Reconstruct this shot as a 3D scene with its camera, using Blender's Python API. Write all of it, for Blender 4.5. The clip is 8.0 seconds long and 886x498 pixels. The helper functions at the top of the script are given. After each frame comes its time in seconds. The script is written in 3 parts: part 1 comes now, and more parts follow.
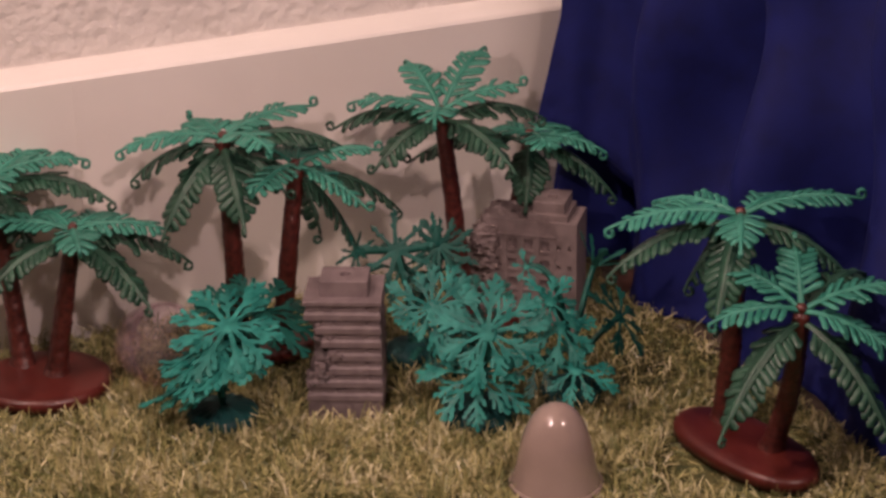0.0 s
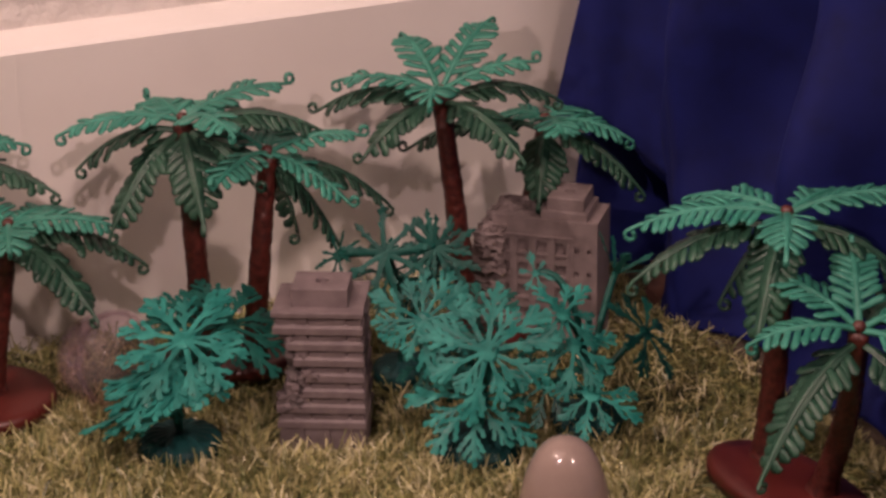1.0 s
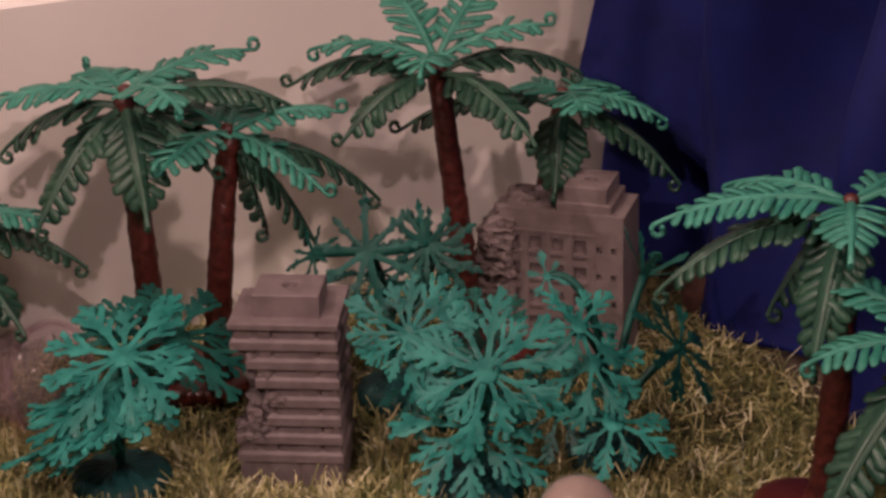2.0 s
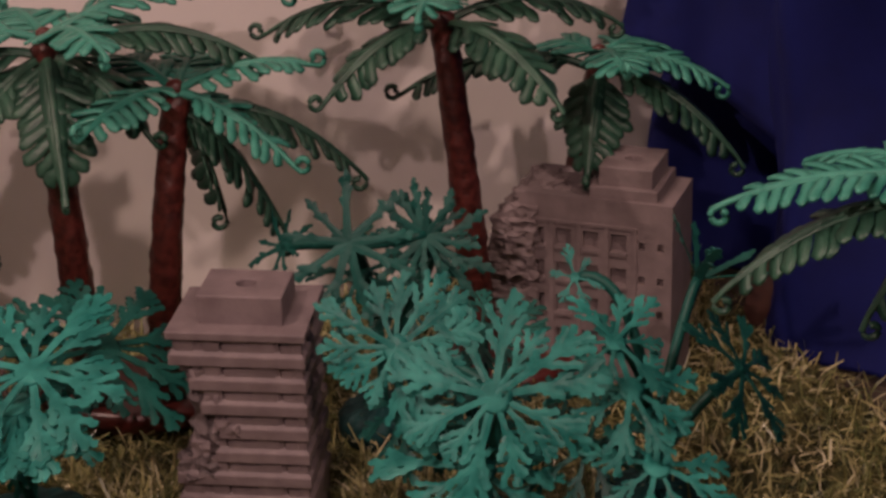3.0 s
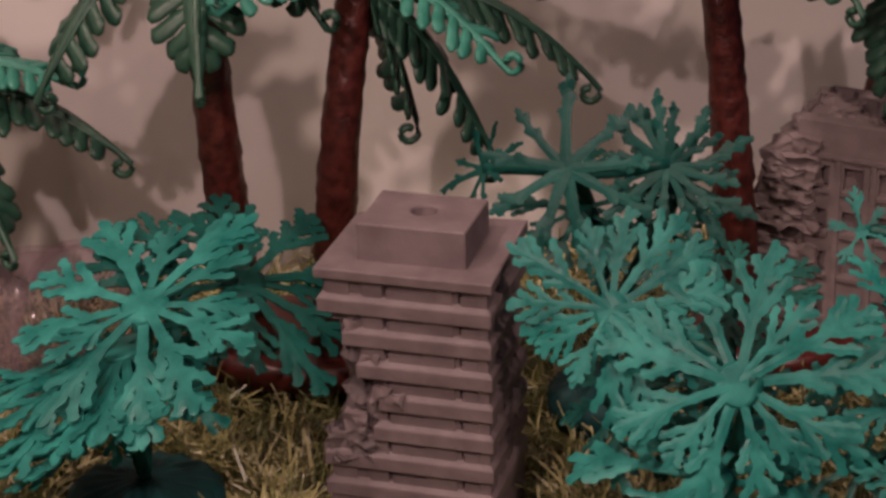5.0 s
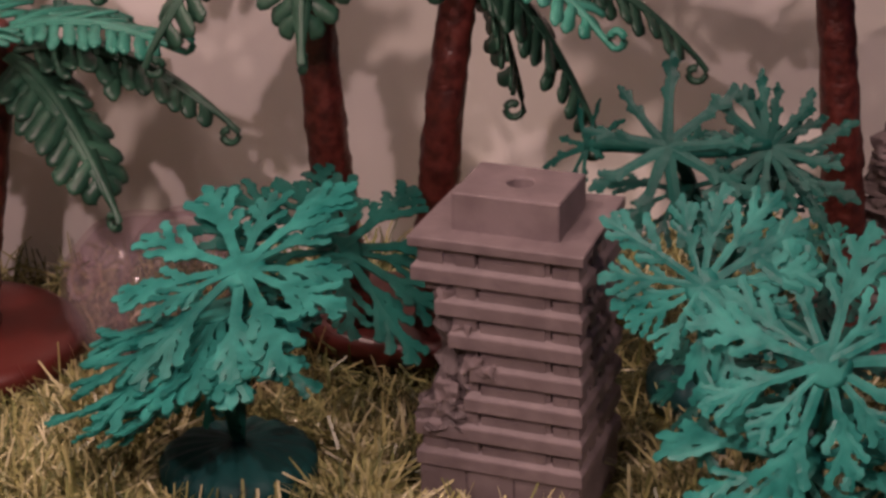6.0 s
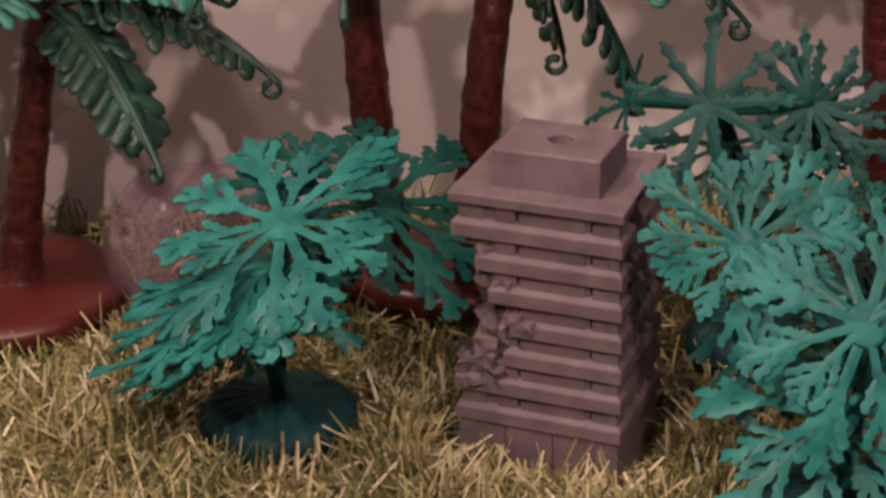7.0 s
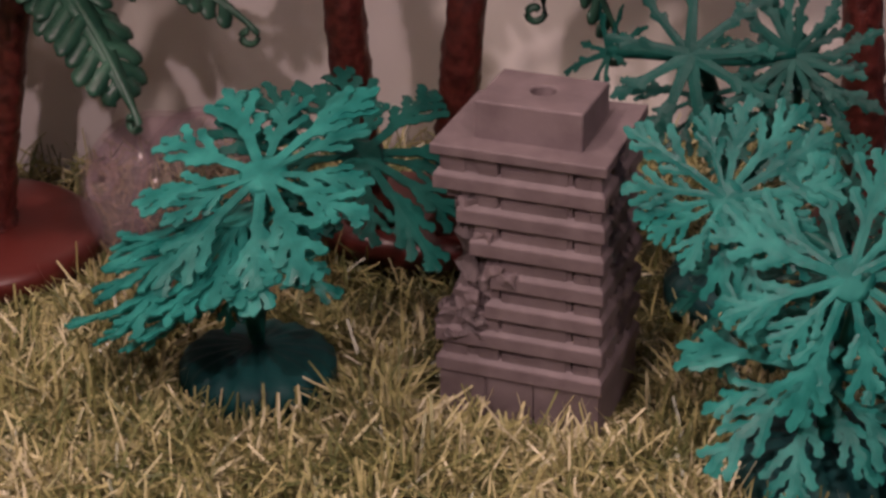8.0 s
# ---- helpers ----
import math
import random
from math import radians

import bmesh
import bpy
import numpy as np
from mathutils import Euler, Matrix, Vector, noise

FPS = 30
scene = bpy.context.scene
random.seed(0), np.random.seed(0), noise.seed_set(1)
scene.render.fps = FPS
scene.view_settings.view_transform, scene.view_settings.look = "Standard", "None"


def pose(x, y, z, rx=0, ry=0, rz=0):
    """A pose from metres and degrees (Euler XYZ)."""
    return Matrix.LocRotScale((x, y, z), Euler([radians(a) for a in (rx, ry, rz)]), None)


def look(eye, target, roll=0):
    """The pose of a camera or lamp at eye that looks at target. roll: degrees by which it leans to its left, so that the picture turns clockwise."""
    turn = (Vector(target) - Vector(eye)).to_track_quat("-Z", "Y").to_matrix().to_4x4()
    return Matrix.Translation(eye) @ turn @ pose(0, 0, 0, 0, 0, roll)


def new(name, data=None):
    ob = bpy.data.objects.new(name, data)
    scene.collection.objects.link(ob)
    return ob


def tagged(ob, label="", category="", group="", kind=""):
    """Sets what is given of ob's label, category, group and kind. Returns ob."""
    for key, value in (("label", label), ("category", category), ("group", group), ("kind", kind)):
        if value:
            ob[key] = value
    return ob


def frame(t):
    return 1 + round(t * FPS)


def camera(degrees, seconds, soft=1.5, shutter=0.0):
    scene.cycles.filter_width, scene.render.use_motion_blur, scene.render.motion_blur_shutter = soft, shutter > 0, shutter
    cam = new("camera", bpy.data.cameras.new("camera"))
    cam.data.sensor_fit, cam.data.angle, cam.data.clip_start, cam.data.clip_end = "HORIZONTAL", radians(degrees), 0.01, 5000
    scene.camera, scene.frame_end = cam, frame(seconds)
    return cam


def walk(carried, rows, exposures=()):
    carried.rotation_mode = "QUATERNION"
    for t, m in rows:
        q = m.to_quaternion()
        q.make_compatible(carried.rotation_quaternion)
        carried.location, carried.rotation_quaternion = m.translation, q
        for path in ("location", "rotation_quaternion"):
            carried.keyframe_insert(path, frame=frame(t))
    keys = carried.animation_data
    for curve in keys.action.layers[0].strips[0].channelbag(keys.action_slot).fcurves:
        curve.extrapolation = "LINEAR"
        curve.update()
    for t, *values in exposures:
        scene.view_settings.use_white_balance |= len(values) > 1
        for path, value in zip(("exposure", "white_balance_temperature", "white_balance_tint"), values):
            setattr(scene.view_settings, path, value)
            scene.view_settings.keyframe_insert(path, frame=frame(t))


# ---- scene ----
cam = camera(24.0, 8.0, soft=3.0)
U = 0.09            # one plan unit: 9 cm; all plans below are in units of the toy landscape
PATH = [
    (0, (0.11304, -0.86679, 0.46229), (0.08782, -0.40909, 0.26258), -0.94),
    (0.5, (0.11928, -0.79651, 0.43925), (0.08928, -0.34016, 0.23714), -0.75),
    (1, (0.13108, -0.73290, 0.40691), (0.09201, -0.27642, 0.20667), -1.19),
    (1.5, (0.13780, -0.62759, 0.36027), (0.08968, -0.17238, 0.15912), -1.83),
    (1.7, (0.14049, -0.62457, 0.35793), (0.09056, -0.16924, 0.15748), -1.85),
    (2.8, (0.13659, -0.49001, 0.29763), (0.07916, -0.03498, 0.09849), -1.56),
    (3, (0.13700, -0.46916, 0.28485), (0.07438, -0.01378, 0.08810), -1.59),
    (3.5, (0.14038, -0.42950, 0.26666), (0.06196, 0.02332, 0.06967), -1.87),
    (4, (0.13723, -0.38031, 0.24195), (0.04596, 0.07074, 0.04645), -2.09),
    (4.5, (0.12629, -0.35169, 0.23093), (0.01618, 0.09160, 0.02754), -1.94),
    (5.8, (0.14900, -0.34820, 0.22346), (-0.01602, 0.07773, 0.02012), -1.49),
    (6, (0.14595, -0.34876, 0.22110), (-0.02298, 0.07614, 0.01880), -1.58),
    (6.5, (0.14465, -0.34872, 0.22468), (-0.02805, 0.07025, 0.01339), -1.53),
    (7, (0.14547, -0.34888, 0.22354), (-0.03011, 0.06741, 0.00936), -1.64),
    (7.5, (0.14314, -0.34751, 0.22607), (-0.02439, 0.06490, -0.00163), -1.25),
    (8, (0.13997, -0.34772, 0.22727), (-0.02370, 0.06516, -0.00239), -1.05),
]
walk(cam, [(t, look(eye, target, roll)) for t, eye, target, roll in PATH],
     exposures=[(0, 0.52, 6500, 17), (1.7, 0.47, 6500, 18), (3, 0.22, 6600, 19), (3.5, 0.20, 6650, 19), (4.5, 0.36, 6400, 15), (6, 0.67, 6350, 19), (7, 0.67, 6350, 19), (8, 0.58, 6000, 16)])

# ---- light: a room at night with a warm ceiling bulb and a small desk lamp over the landscape ----
world = bpy.data.worlds.new("world")
scene.world = world
world.use_nodes = True
world.node_tree.nodes["Background"].inputs["Color"].default_value = (0.9, 0.8, 0.75, 1)
world.node_tree.nodes["Background"].inputs["Strength"].default_value = 0.01


def lamp(name, place, watts, colour, radius):
    data = bpy.data.lights.new(name, "POINT")
    data.energy, data.color, data.shadow_soft_size = watts, colour, radius
    ob = new(name, data)
    ob.location = place
    return ob


lamp("ceiling_bulb", (-0.88, -0.66, 1.95), 46, (1.0, 0.725, 0.62), 0.05)
lamp("floor_lamp_bulb", (1.09, -1.15, 1.59), 40, (1.0, 0.715, 0.605), 0.045)
lamp("desk_lamp_bulb", (0.009, -0.262, 0.285), 1.25, (1.0, 0.70, 0.64), 0.0035)


# ---- materials ----
def material(name, colour, colour2=None, rough=0.5, scale=300.0, bump=0.2, bump_scale=900.0, vary=0.0, island=False,
             spec=0.5, coat=0.0, sheen=0.0, sss=0.0, mix=(0.35, 0.65), detail=4.0, rough_vary=0.12, metal=0.0, bump_dist=0.0004, thin=0.0):
    m = bpy.data.materials.new(name)
    m.use_nodes = True
    nt = m.node_tree
    b = nt.nodes["Principled BSDF"]
    tc = nt.nodes.new("ShaderNodeTexCoord")
    n1 = nt.nodes.new("ShaderNodeTexNoise")
    n1.inputs["Scale"].default_value, n1.inputs["Detail"].default_value = scale, detail
    nt.links.new(tc.outputs["Object"], n1.inputs["Vector"])
    ramp = nt.nodes.new("ShaderNodeValToRGB")
    ramp.color_ramp.elements[0].position, ramp.color_ramp.elements[1].position = mix
    ramp.color_ramp.elements[0].color = (*colour, 1)
    ramp.color_ramp.elements[1].color = (*(colour2 or colour), 1)
    nt.links.new(n1.outputs["Fac"], ramp.inputs["Fac"])
    out = ramp.outputs["Color"]
    if vary:
        hsv = nt.nodes.new("ShaderNodeHueSaturation")
        mr = nt.nodes.new("ShaderNodeMapRange")
        mr.inputs["To Min"].default_value, mr.inputs["To Max"].default_value = 1 - vary, 1 + vary
        if island:
            g = nt.nodes.new("ShaderNodeNewGeometry")
            nt.links.new(g.outputs["Random Per Island"], mr.inputs["Value"])
        else:
            g = nt.nodes.new("ShaderNodeObjectInfo")
            nt.links.new(g.outputs["Random"], mr.inputs["Value"])
        nt.links.new(mr.outputs["Result"], hsv.inputs["Value"])
        nt.links.new(out, hsv.inputs["Color"])
        out = hsv.outputs["Color"]
    nt.links.new(out, b.inputs["Base Color"])
    n2 = nt.nodes.new("ShaderNodeTexNoise")
    n2.inputs["Scale"].default_value, n2.inputs["Detail"].default_value = bump_scale, 3
    nt.links.new(tc.outputs["Object"], n2.inputs["Vector"])
    bp = nt.nodes.new("ShaderNodeBump")
    bp.inputs["Strength"].default_value, bp.inputs["Distance"].default_value = bump, bump_dist
    nt.links.new(n2.outputs["Fac"], bp.inputs["Height"])
    nt.links.new(bp.outputs["Normal"], b.inputs["Normal"])
    rr = nt.nodes.new("ShaderNodeMapRange")
    rr.inputs["To Min"].default_value, rr.inputs["To Max"].default_value = max(0.02, rough - rough_vary), min(1, rough + rough_vary)
    nt.links.new(n1.outputs["Fac"], rr.inputs["Value"])
    nt.links.new(rr.outputs["Result"], b.inputs["Roughness"])
    b.inputs["Specular IOR Level"].default_value = spec
    b.inputs["Coat Weight"].default_value = coat
    b.inputs["Sheen Weight"].default_value = sheen
    b.inputs["Metallic"].default_value = metal
    if thin:
        tr = nt.nodes.new("ShaderNodeBsdfTranslucent")
        mx = nt.nodes.new("ShaderNodeMixShader")
        mx.inputs["Fac"].default_value = thin
        nt.links.new(out, tr.inputs["Color"])
        nt.links.new(b.outputs["BSDF"], mx.inputs[1])
        nt.links.new(tr.outputs["BSDF"], mx.inputs[2])
        nt.links.new(mx.outputs["Shader"], nt.nodes["Material Output"].inputs["Surface"])
    if sss:
        b.inputs["Subsurface Weight"].default_value = sss
        b.inputs["Subsurface Radius"].default_value = (0.6, 1.0, 0.8)
        b.inputs["Subsurface Scale"].default_value = 0.002
    return m


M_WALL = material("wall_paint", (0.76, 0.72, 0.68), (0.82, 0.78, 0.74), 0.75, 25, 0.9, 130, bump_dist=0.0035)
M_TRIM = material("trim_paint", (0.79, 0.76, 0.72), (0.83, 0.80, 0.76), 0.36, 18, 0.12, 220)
# Unseen walls and ceiling: colours lowered so they bounce less light into shadows.
M_ROOM = material("dimmed_room_paint", (0.17, 0.15, 0.14), (0.21, 0.19, 0.175), 0.8, 10, 0.2, 120)
M_CEIL = material("ceiling_paint", (0.50, 0.48, 0.45), (0.55, 0.53, 0.50), 0.85, 12, 0.3, 140)
M_FLOOR = material("carpet", (0.055, 0.04, 0.03), (0.10, 0.075, 0.055), 0.95, 220, 0.8, 700)
M_MAT = material("mat_backing", (0.035, 0.045, 0.012), (0.11, 0.10, 0.03), 0.9, 160, 0.9, 500)
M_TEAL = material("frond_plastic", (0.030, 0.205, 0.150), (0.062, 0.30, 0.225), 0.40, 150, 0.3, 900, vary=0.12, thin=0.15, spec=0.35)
# Darker green of the lower tier, with the upper tier's shade mixed in.
M_DARK = material("shaded_lower_frond_plastic", (0.014, 0.056, 0.036), (0.028, 0.094, 0.058), 0.42, 120, 0.3, 900, vary=0.15)
M_BARK = material("trunk_plastic", (0.038, 0.008, 0.007), (0.095, 0.020, 0.015), 0.36, 420, 0.8, 900)
M_BASE = material("base_plastic", (0.064, 0.010, 0.008), (0.092, 0.015, 0.011), 0.36, 60, 0.15, 300)
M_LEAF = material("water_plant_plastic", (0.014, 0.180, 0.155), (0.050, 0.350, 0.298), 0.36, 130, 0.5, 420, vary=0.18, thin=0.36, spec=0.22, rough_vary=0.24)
# Dark teal of the spiky plant; also painted shade for inner whorls and stems.
M_LEAFD = material("dark_shaded_plant_plastic", (0.005, 0.068, 0.055), (0.011, 0.115, 0.092), 0.45, 90, 0.4, 600, vary=0.14, thin=0.15, spec=0.3)
M_DISC = material("plant_base_plastic", (0.003, 0.036, 0.038), (0.006, 0.058, 0.057), 0.58, 120, 0.5, 350, spec=0.25)
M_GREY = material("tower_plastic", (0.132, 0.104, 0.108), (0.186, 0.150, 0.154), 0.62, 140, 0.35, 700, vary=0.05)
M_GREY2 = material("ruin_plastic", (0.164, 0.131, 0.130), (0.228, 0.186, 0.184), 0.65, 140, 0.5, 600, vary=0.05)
# Tower plastic again, darkened to carry the shade of the broken corner.
M_SHADE = material("shaded_rubble_plastic", (0.062, 0.049, 0.051), (0.145, 0.118, 0.120), 0.7, 200, 0.9, 500)
M_EGG = material("egg_plastic", (0.25, 0.195, 0.17), (0.29, 0.23, 0.20), 0.16, 40, 0.06, 200, coat=0.3)
M_CLOTH = material("blue_cloth", (0.0040, 0.0080, 0.083), (0.0072, 0.0132, 0.122), 0.68, 60, 0.35, 2200, spec=0.22, bump_dist=0.0003)
M_ROCK = material("brown_stone", (0.06, 0.025, 0.02), (0.13, 0.055, 0.04), 0.7, 90, 0.9, 300)
M_GRASS = bpy.data.materials.new("grass_fibre")
M_GRASS.use_nodes = True
_nt = M_GRASS.node_tree
_b = _nt.nodes["Principled BSDF"]
_g = _nt.nodes.new("ShaderNodeNewGeometry")
_r = _nt.nodes.new("ShaderNodeValToRGB")
_r.color_ramp.elements[0].color, _r.color_ramp.elements[1].color = (0.095, 0.115, 0.038, 1), (0.60, 0.56, 0.36, 1)
for _p, _c in ((0.25, (0.19, 0.20, 0.072, 1)), (0.5, (0.32, 0.305, 0.125, 1)), (0.78, (0.46, 0.42, 0.20, 1))):
    _r.color_ramp.elements.new(_p).color = _c
_tc = _nt.nodes.new("ShaderNodeTexCoord")
_n = _nt.nodes.new("ShaderNodeTexNoise")
_n.inputs["Scale"].default_value, _n.inputs["Detail"].default_value = 42.0, 3.0
_nt.links.new(_tc.outputs["Object"], _n.inputs["Vector"])
_p = _nt.nodes.new("ShaderNodeMapRange")
_p.inputs["From Min"].default_value, _p.inputs["From Max"].default_value = 0.32, 0.68
_p.inputs["To Min"].default_value, _p.inputs["To Max"].default_value = -0.30, 0.26
_nt.links.new(_n.outputs["Fac"], _p.inputs["Value"])
_a = _nt.nodes.new("ShaderNodeMath")
_nt.links.new(_g.outputs["Random Per Island"], _a.inputs[0])
_nt.links.new(_p.outputs["Result"], _a.inputs[1])
_nt.links.new(_a.outputs["Value"], _r.inputs["Fac"])
_nt.links.new(_r.outputs["Color"], _b.inputs["Base Color"])
_b.inputs["Roughness"].default_value = 0.34
M_CLEAR = bpy.data.materials.new("clear_plastic")
M_CLEAR.use_nodes = True
_nt = M_CLEAR.node_tree
_b = _nt.nodes["Principled BSDF"]
_b.inputs["Base Color"].default_value = (0.60, 0.52, 0.55, 1)
_b.inputs["Roughness"].default_value = 0.10
_t = _nt.nodes.new("ShaderNodeBsdfTransparent")
_t.inputs["Color"].default_value = (0.93, 0.88, 0.90, 1)
_m = _nt.nodes.new("ShaderNodeMixShader")
_m.inputs["Fac"].default_value = 0.08
_nt.links.new(_t.outputs["BSDF"], _m.inputs[1])
_nt.links.new(_b.outputs["BSDF"], _m.inputs[2])
_nt.links.new(_m.outputs["Shader"], _nt.nodes["Material Output"].inputs["Surface"])


# ---- mesh helpers ----
def part(name, bm, mat, parent=None, label="", smooth=True, at=None, wide=None):
    """Links a bmesh in plan units as one mesh object in metres, under its thing."""
    for v in bm.verts:
        v.co *= U
    me = bpy.data.meshes.new(name)
    bmesh.ops.recalc_face_normals(bm, faces=bm.faces[:])
    bm.to_mesh(me)
    bm.free()
    for p in me.polygons:
        p.use_smooth = smooth
    me.materials.append(mat)
    ob = new(name, me)
    if parent is not None:
        ob.parent = parent
    if at is not None:
        ob.location = Vector(at) * U
    if label:
        tagged(ob, label)
    if wide:
        mod = ob.modifiers.new("edge", "BEVEL")
        mod.width, mod.segments, mod.limit_method, mod.angle_limit = wide * U, 2, "ANGLE", radians(40)
    return ob


def thing(name, at, label, category, group="", turn=0.0):
    ob = new(name)
    ob.empty_display_size = 0.01
    ob.location = Vector(at) * U
    ob.rotation_euler = (0, 0, radians(turn))
    return tagged(ob, label, category, group)


def box(bm, x0, x1, y0, y1, z0, z1):
    vs = [bm.verts.new(c) for c in ((x0, y0, z0), (x1, y0, z0), (x1, y1, z0), (x0, y1, z0), (x0, y0, z1), (x1, y0, z1), (x1, y1, z1), (x0, y1, z1))]
    for f in ((0, 3, 2, 1), (4, 5, 6, 7), (0, 1, 5, 4), (1, 2, 6, 5), (2, 3, 7, 6), (3, 0, 4, 7)):
        bm.faces.new([vs[i] for i in f])


def tube(bm, pts, wide, flat=1.0, up=(0, 0, 1), sides=6):
    """A tube along points with a half width at each; flat below 1 presses it thin along up. Ends are closed by points."""
    pts = [Vector(p) for p in pts]
    rings = []
    for i, p in enumerate(pts):
        tan = (pts[min(i + 1, len(pts) - 1)] - pts[max(i - 1, 0)]).normalized()
        side = tan.cross(Vector(up))
        if side.length < 1e-4:
            side = tan.cross(Vector((0.3, 1, 0.1)))
        side.normalize()
        top = side.cross(tan).normalized()
        rings.append([bm.verts.new(p + side * math.cos(2 * math.pi * k / sides) * wide[i] + top * math.sin(2 * math.pi * k / sides) * wide[i] * flat)
                      for k in range(sides)])
    for a, b in zip(rings, rings[1:]):
        for k in range(sides):
            bm.faces.new((a[k], a[(k + 1) % sides], b[(k + 1) % sides], b[k]))
    bm.faces.new(rings[0][::-1])
    bm.faces.new(rings[-1])


def strip(bm, pts, left, right, normal, thick):
    """A thin flat blade along points with its own width to each side."""
    rows = []
    for k, p in enumerate(pts):
        tan = (pts[min(k + 1, len(pts) - 1)] - pts[max(k - 1, 0)]).normalized()
        side = tan.cross(normal).normalized()
        up = side.cross(tan).normalized()
        rows.append([bm.verts.new(v) for v in (p - side * left[k] + up * thick * 0.4, p + up * thick * 0.7, p + side * right[k] + up * thick * 0.4,
                                               p + side * right[k] * 0.9 - up * thick, p - side * left[k] * 0.9 - up * thick)])
    for a, b in zip(rows, rows[1:]):
        for k in range(5):
            bm.faces.new((a[k], a[(k + 1) % 5], b[(k + 1) % 5], b[k]))
    bm.faces.new(rows[0][::-1])
    bm.faces.new(rows[-1])


def bezier(p0, p1, p2, s):
    return p0 * (1 - s) ** 2 + p1 * (2 * s * (1 - s)) + p2 * s * s


def blob(bm, centre, size, rough=0.25, seed=0, sub=2, freq=2.0):
    made = bmesh.ops.create_icosphere(bm, subdivisions=sub, radius=1.0)["verts"]
    for v in made:
        k = 1 + rough * noise.noise(v.co * freq + Vector((seed * 3.1, seed * 1.7, seed)))
        v.co = Vector(centre) + Vector((v.co.x * size[0], v.co.y * size[1], v.co.z * size[2])) * k


def crag(bm, xs, ys, zs, cells, depth, seed, slope=0.0):
    """A block whose faces are broken into rough ledges; slope draws the top in to one side."""
    bmesh.ops.create_cube(bm, size=1.0)
    bmesh.ops.subdivide_edges(bm, edges=bm.edges[:], cuts=cells, use_grid_fill=True)
    span = [Vector((xs[0], ys[0], zs[0])), Vector((xs[1], ys[1], zs[1]))]
    for v in bm.verts:
        f = v.co + Vector((0.5, 0.5, 0.5))
        p = Vector([span[0][k] + (span[1][k] - span[0][k]) * f[k] for k in range(3)])
        q = p * 28 + Vector((seed, seed * 2, seed * 3))
        n = noise.noise_vector(q) + 0.6 * noise.noise_vector(q * 2.3)
        ledge = 0.5 * math.sin(p.z * 82 + 3 * noise.noise(p * 20))
        p += n * depth + Vector((-1, -0.7, 0)) * depth * 0.5 * ledge
        if slope:
            p.z -= slope * (span[1].z - span[0].z) * f.z * (abs(f.x - 0.6) + 0.5 * abs(f.y - 0.5))
        v.co = p


# ---- the room ----
W0 = Vector((0, 1.742, 0))
WX = Vector((1, 0.503, 0)).normalized()
WN = Vector((WX.y, -WX.x, 0))              # out of the wall, towards the camera
TURN = math.degrees(math.atan2(WX.y, WX.x))


def slab(name, x0, x1, n0, n1, z0, z1, mat, label, category):
    """A box in the frame of the wall: along it, out of it, up."""
    bm = bmesh.new()
    box(bm, x0, x1, n0, n1, z0, z1)
    for v in bm.verts:
        v.co = W0 + WX * v.co.x + WN * v.co.y + Vector((0, 0, v.co.z))
    return tagged(part(name, bm, mat, smooth=False), label, category, kind="structure")


slab("wall_back", -24, 26, -1.6, -0.14, -0.1, 27, M_WALL, "white painted wall with fine orange-peel texture", "wall")
slab("wall_left", -25.5, -24, -1.6, 43, -0.1, 27, M_ROOM, "plain unseen room wall, darkened to cut bounced light", "wall")
slab("wall_right", 26, 27.5, -1.6, 43, -0.1, 27, M_ROOM, "plain unseen room wall, darkened to cut bounced light", "wall")
slab("wall_front", -25.5, 27.5, 43, 44.5, -0.1, 27, M_ROOM, "plain unseen room wall, darkened to cut bounced light", "wall")
slab("ceiling", -25.5, 27.5, -1.6, 44.5, 27, 28, M_CEIL, "plain unseen room ceiling, greyed to cut bounced light", "ceiling")
slab("floor", -25.5, 27.5, -1.6, 44.5, -1.1, -0.1, M_FLOOR, "brown carpet floor under the grass mat", "floor")

# baseboard: a tall flat board with a rounded ledge on top
bm = bmesh.new()
profile = [(-0.139, -0.1), (0.0, -0.1), (0.0, 1.455), (-0.012, 1.475), (-0.03, 1.487), (-0.05, 1.500), (-0.085, 1.522), (-0.115, 1.535), (-0.139, 1.538)]
ends = []
for x in (-24.0, 26.0):
    ends.append([bm.verts.new(W0 + WX * x + WN * n + Vector((0, 0, z))) for n, z in profile])
for k in range(len(profile)):
    j = (k + 1) % len(profile)
    bm.faces.new((ends[0][k], ends[0][j], ends[1][j], ends[1][k]))
bm.faces.new(ends[0])
bm.faces.new(ends[1][::-1])
tagged(part("baseboard", bm, M_TRIM, smooth=False), "tall white painted baseboard with a rounded ledge", "baseboard", kind="structure")


slab("baseboard_joint", -1.512, -1.50, -0.001, 0.004, -0.1, 1.44, M_TRIM, "narrow filled joint in the white baseboard", "baseboard")

# ---- grass mat ----
def inside_mat(x, y):
    """On the mat: in front of the baseboard and to the left of the cloth's hem."""
    return (y - 1.742 - 0.503 * x < -0.07) & (y < 2.00 - (x - 1.50) * 1.66) & (x > -6) & (y > -7)


bm = bmesh.new()
NX, NY = 150, 150
grid = {}
for i in range(NX + 1):
    for j in range(NY + 1):
        x, y = -3.2 + 6.8 * i / NX, -3.0 + 5.6 * j / NY
        lift = 0.03 * noise.noise(Vector((x * 1.3, y * 1.3, 0.5))) + 0.02 * noise.noise(Vector((x * 9, y * 9, 2)))
        if inside_mat(x, y):
            grid[i, j] = bm.verts.new((x, y, -0.062 + lift))
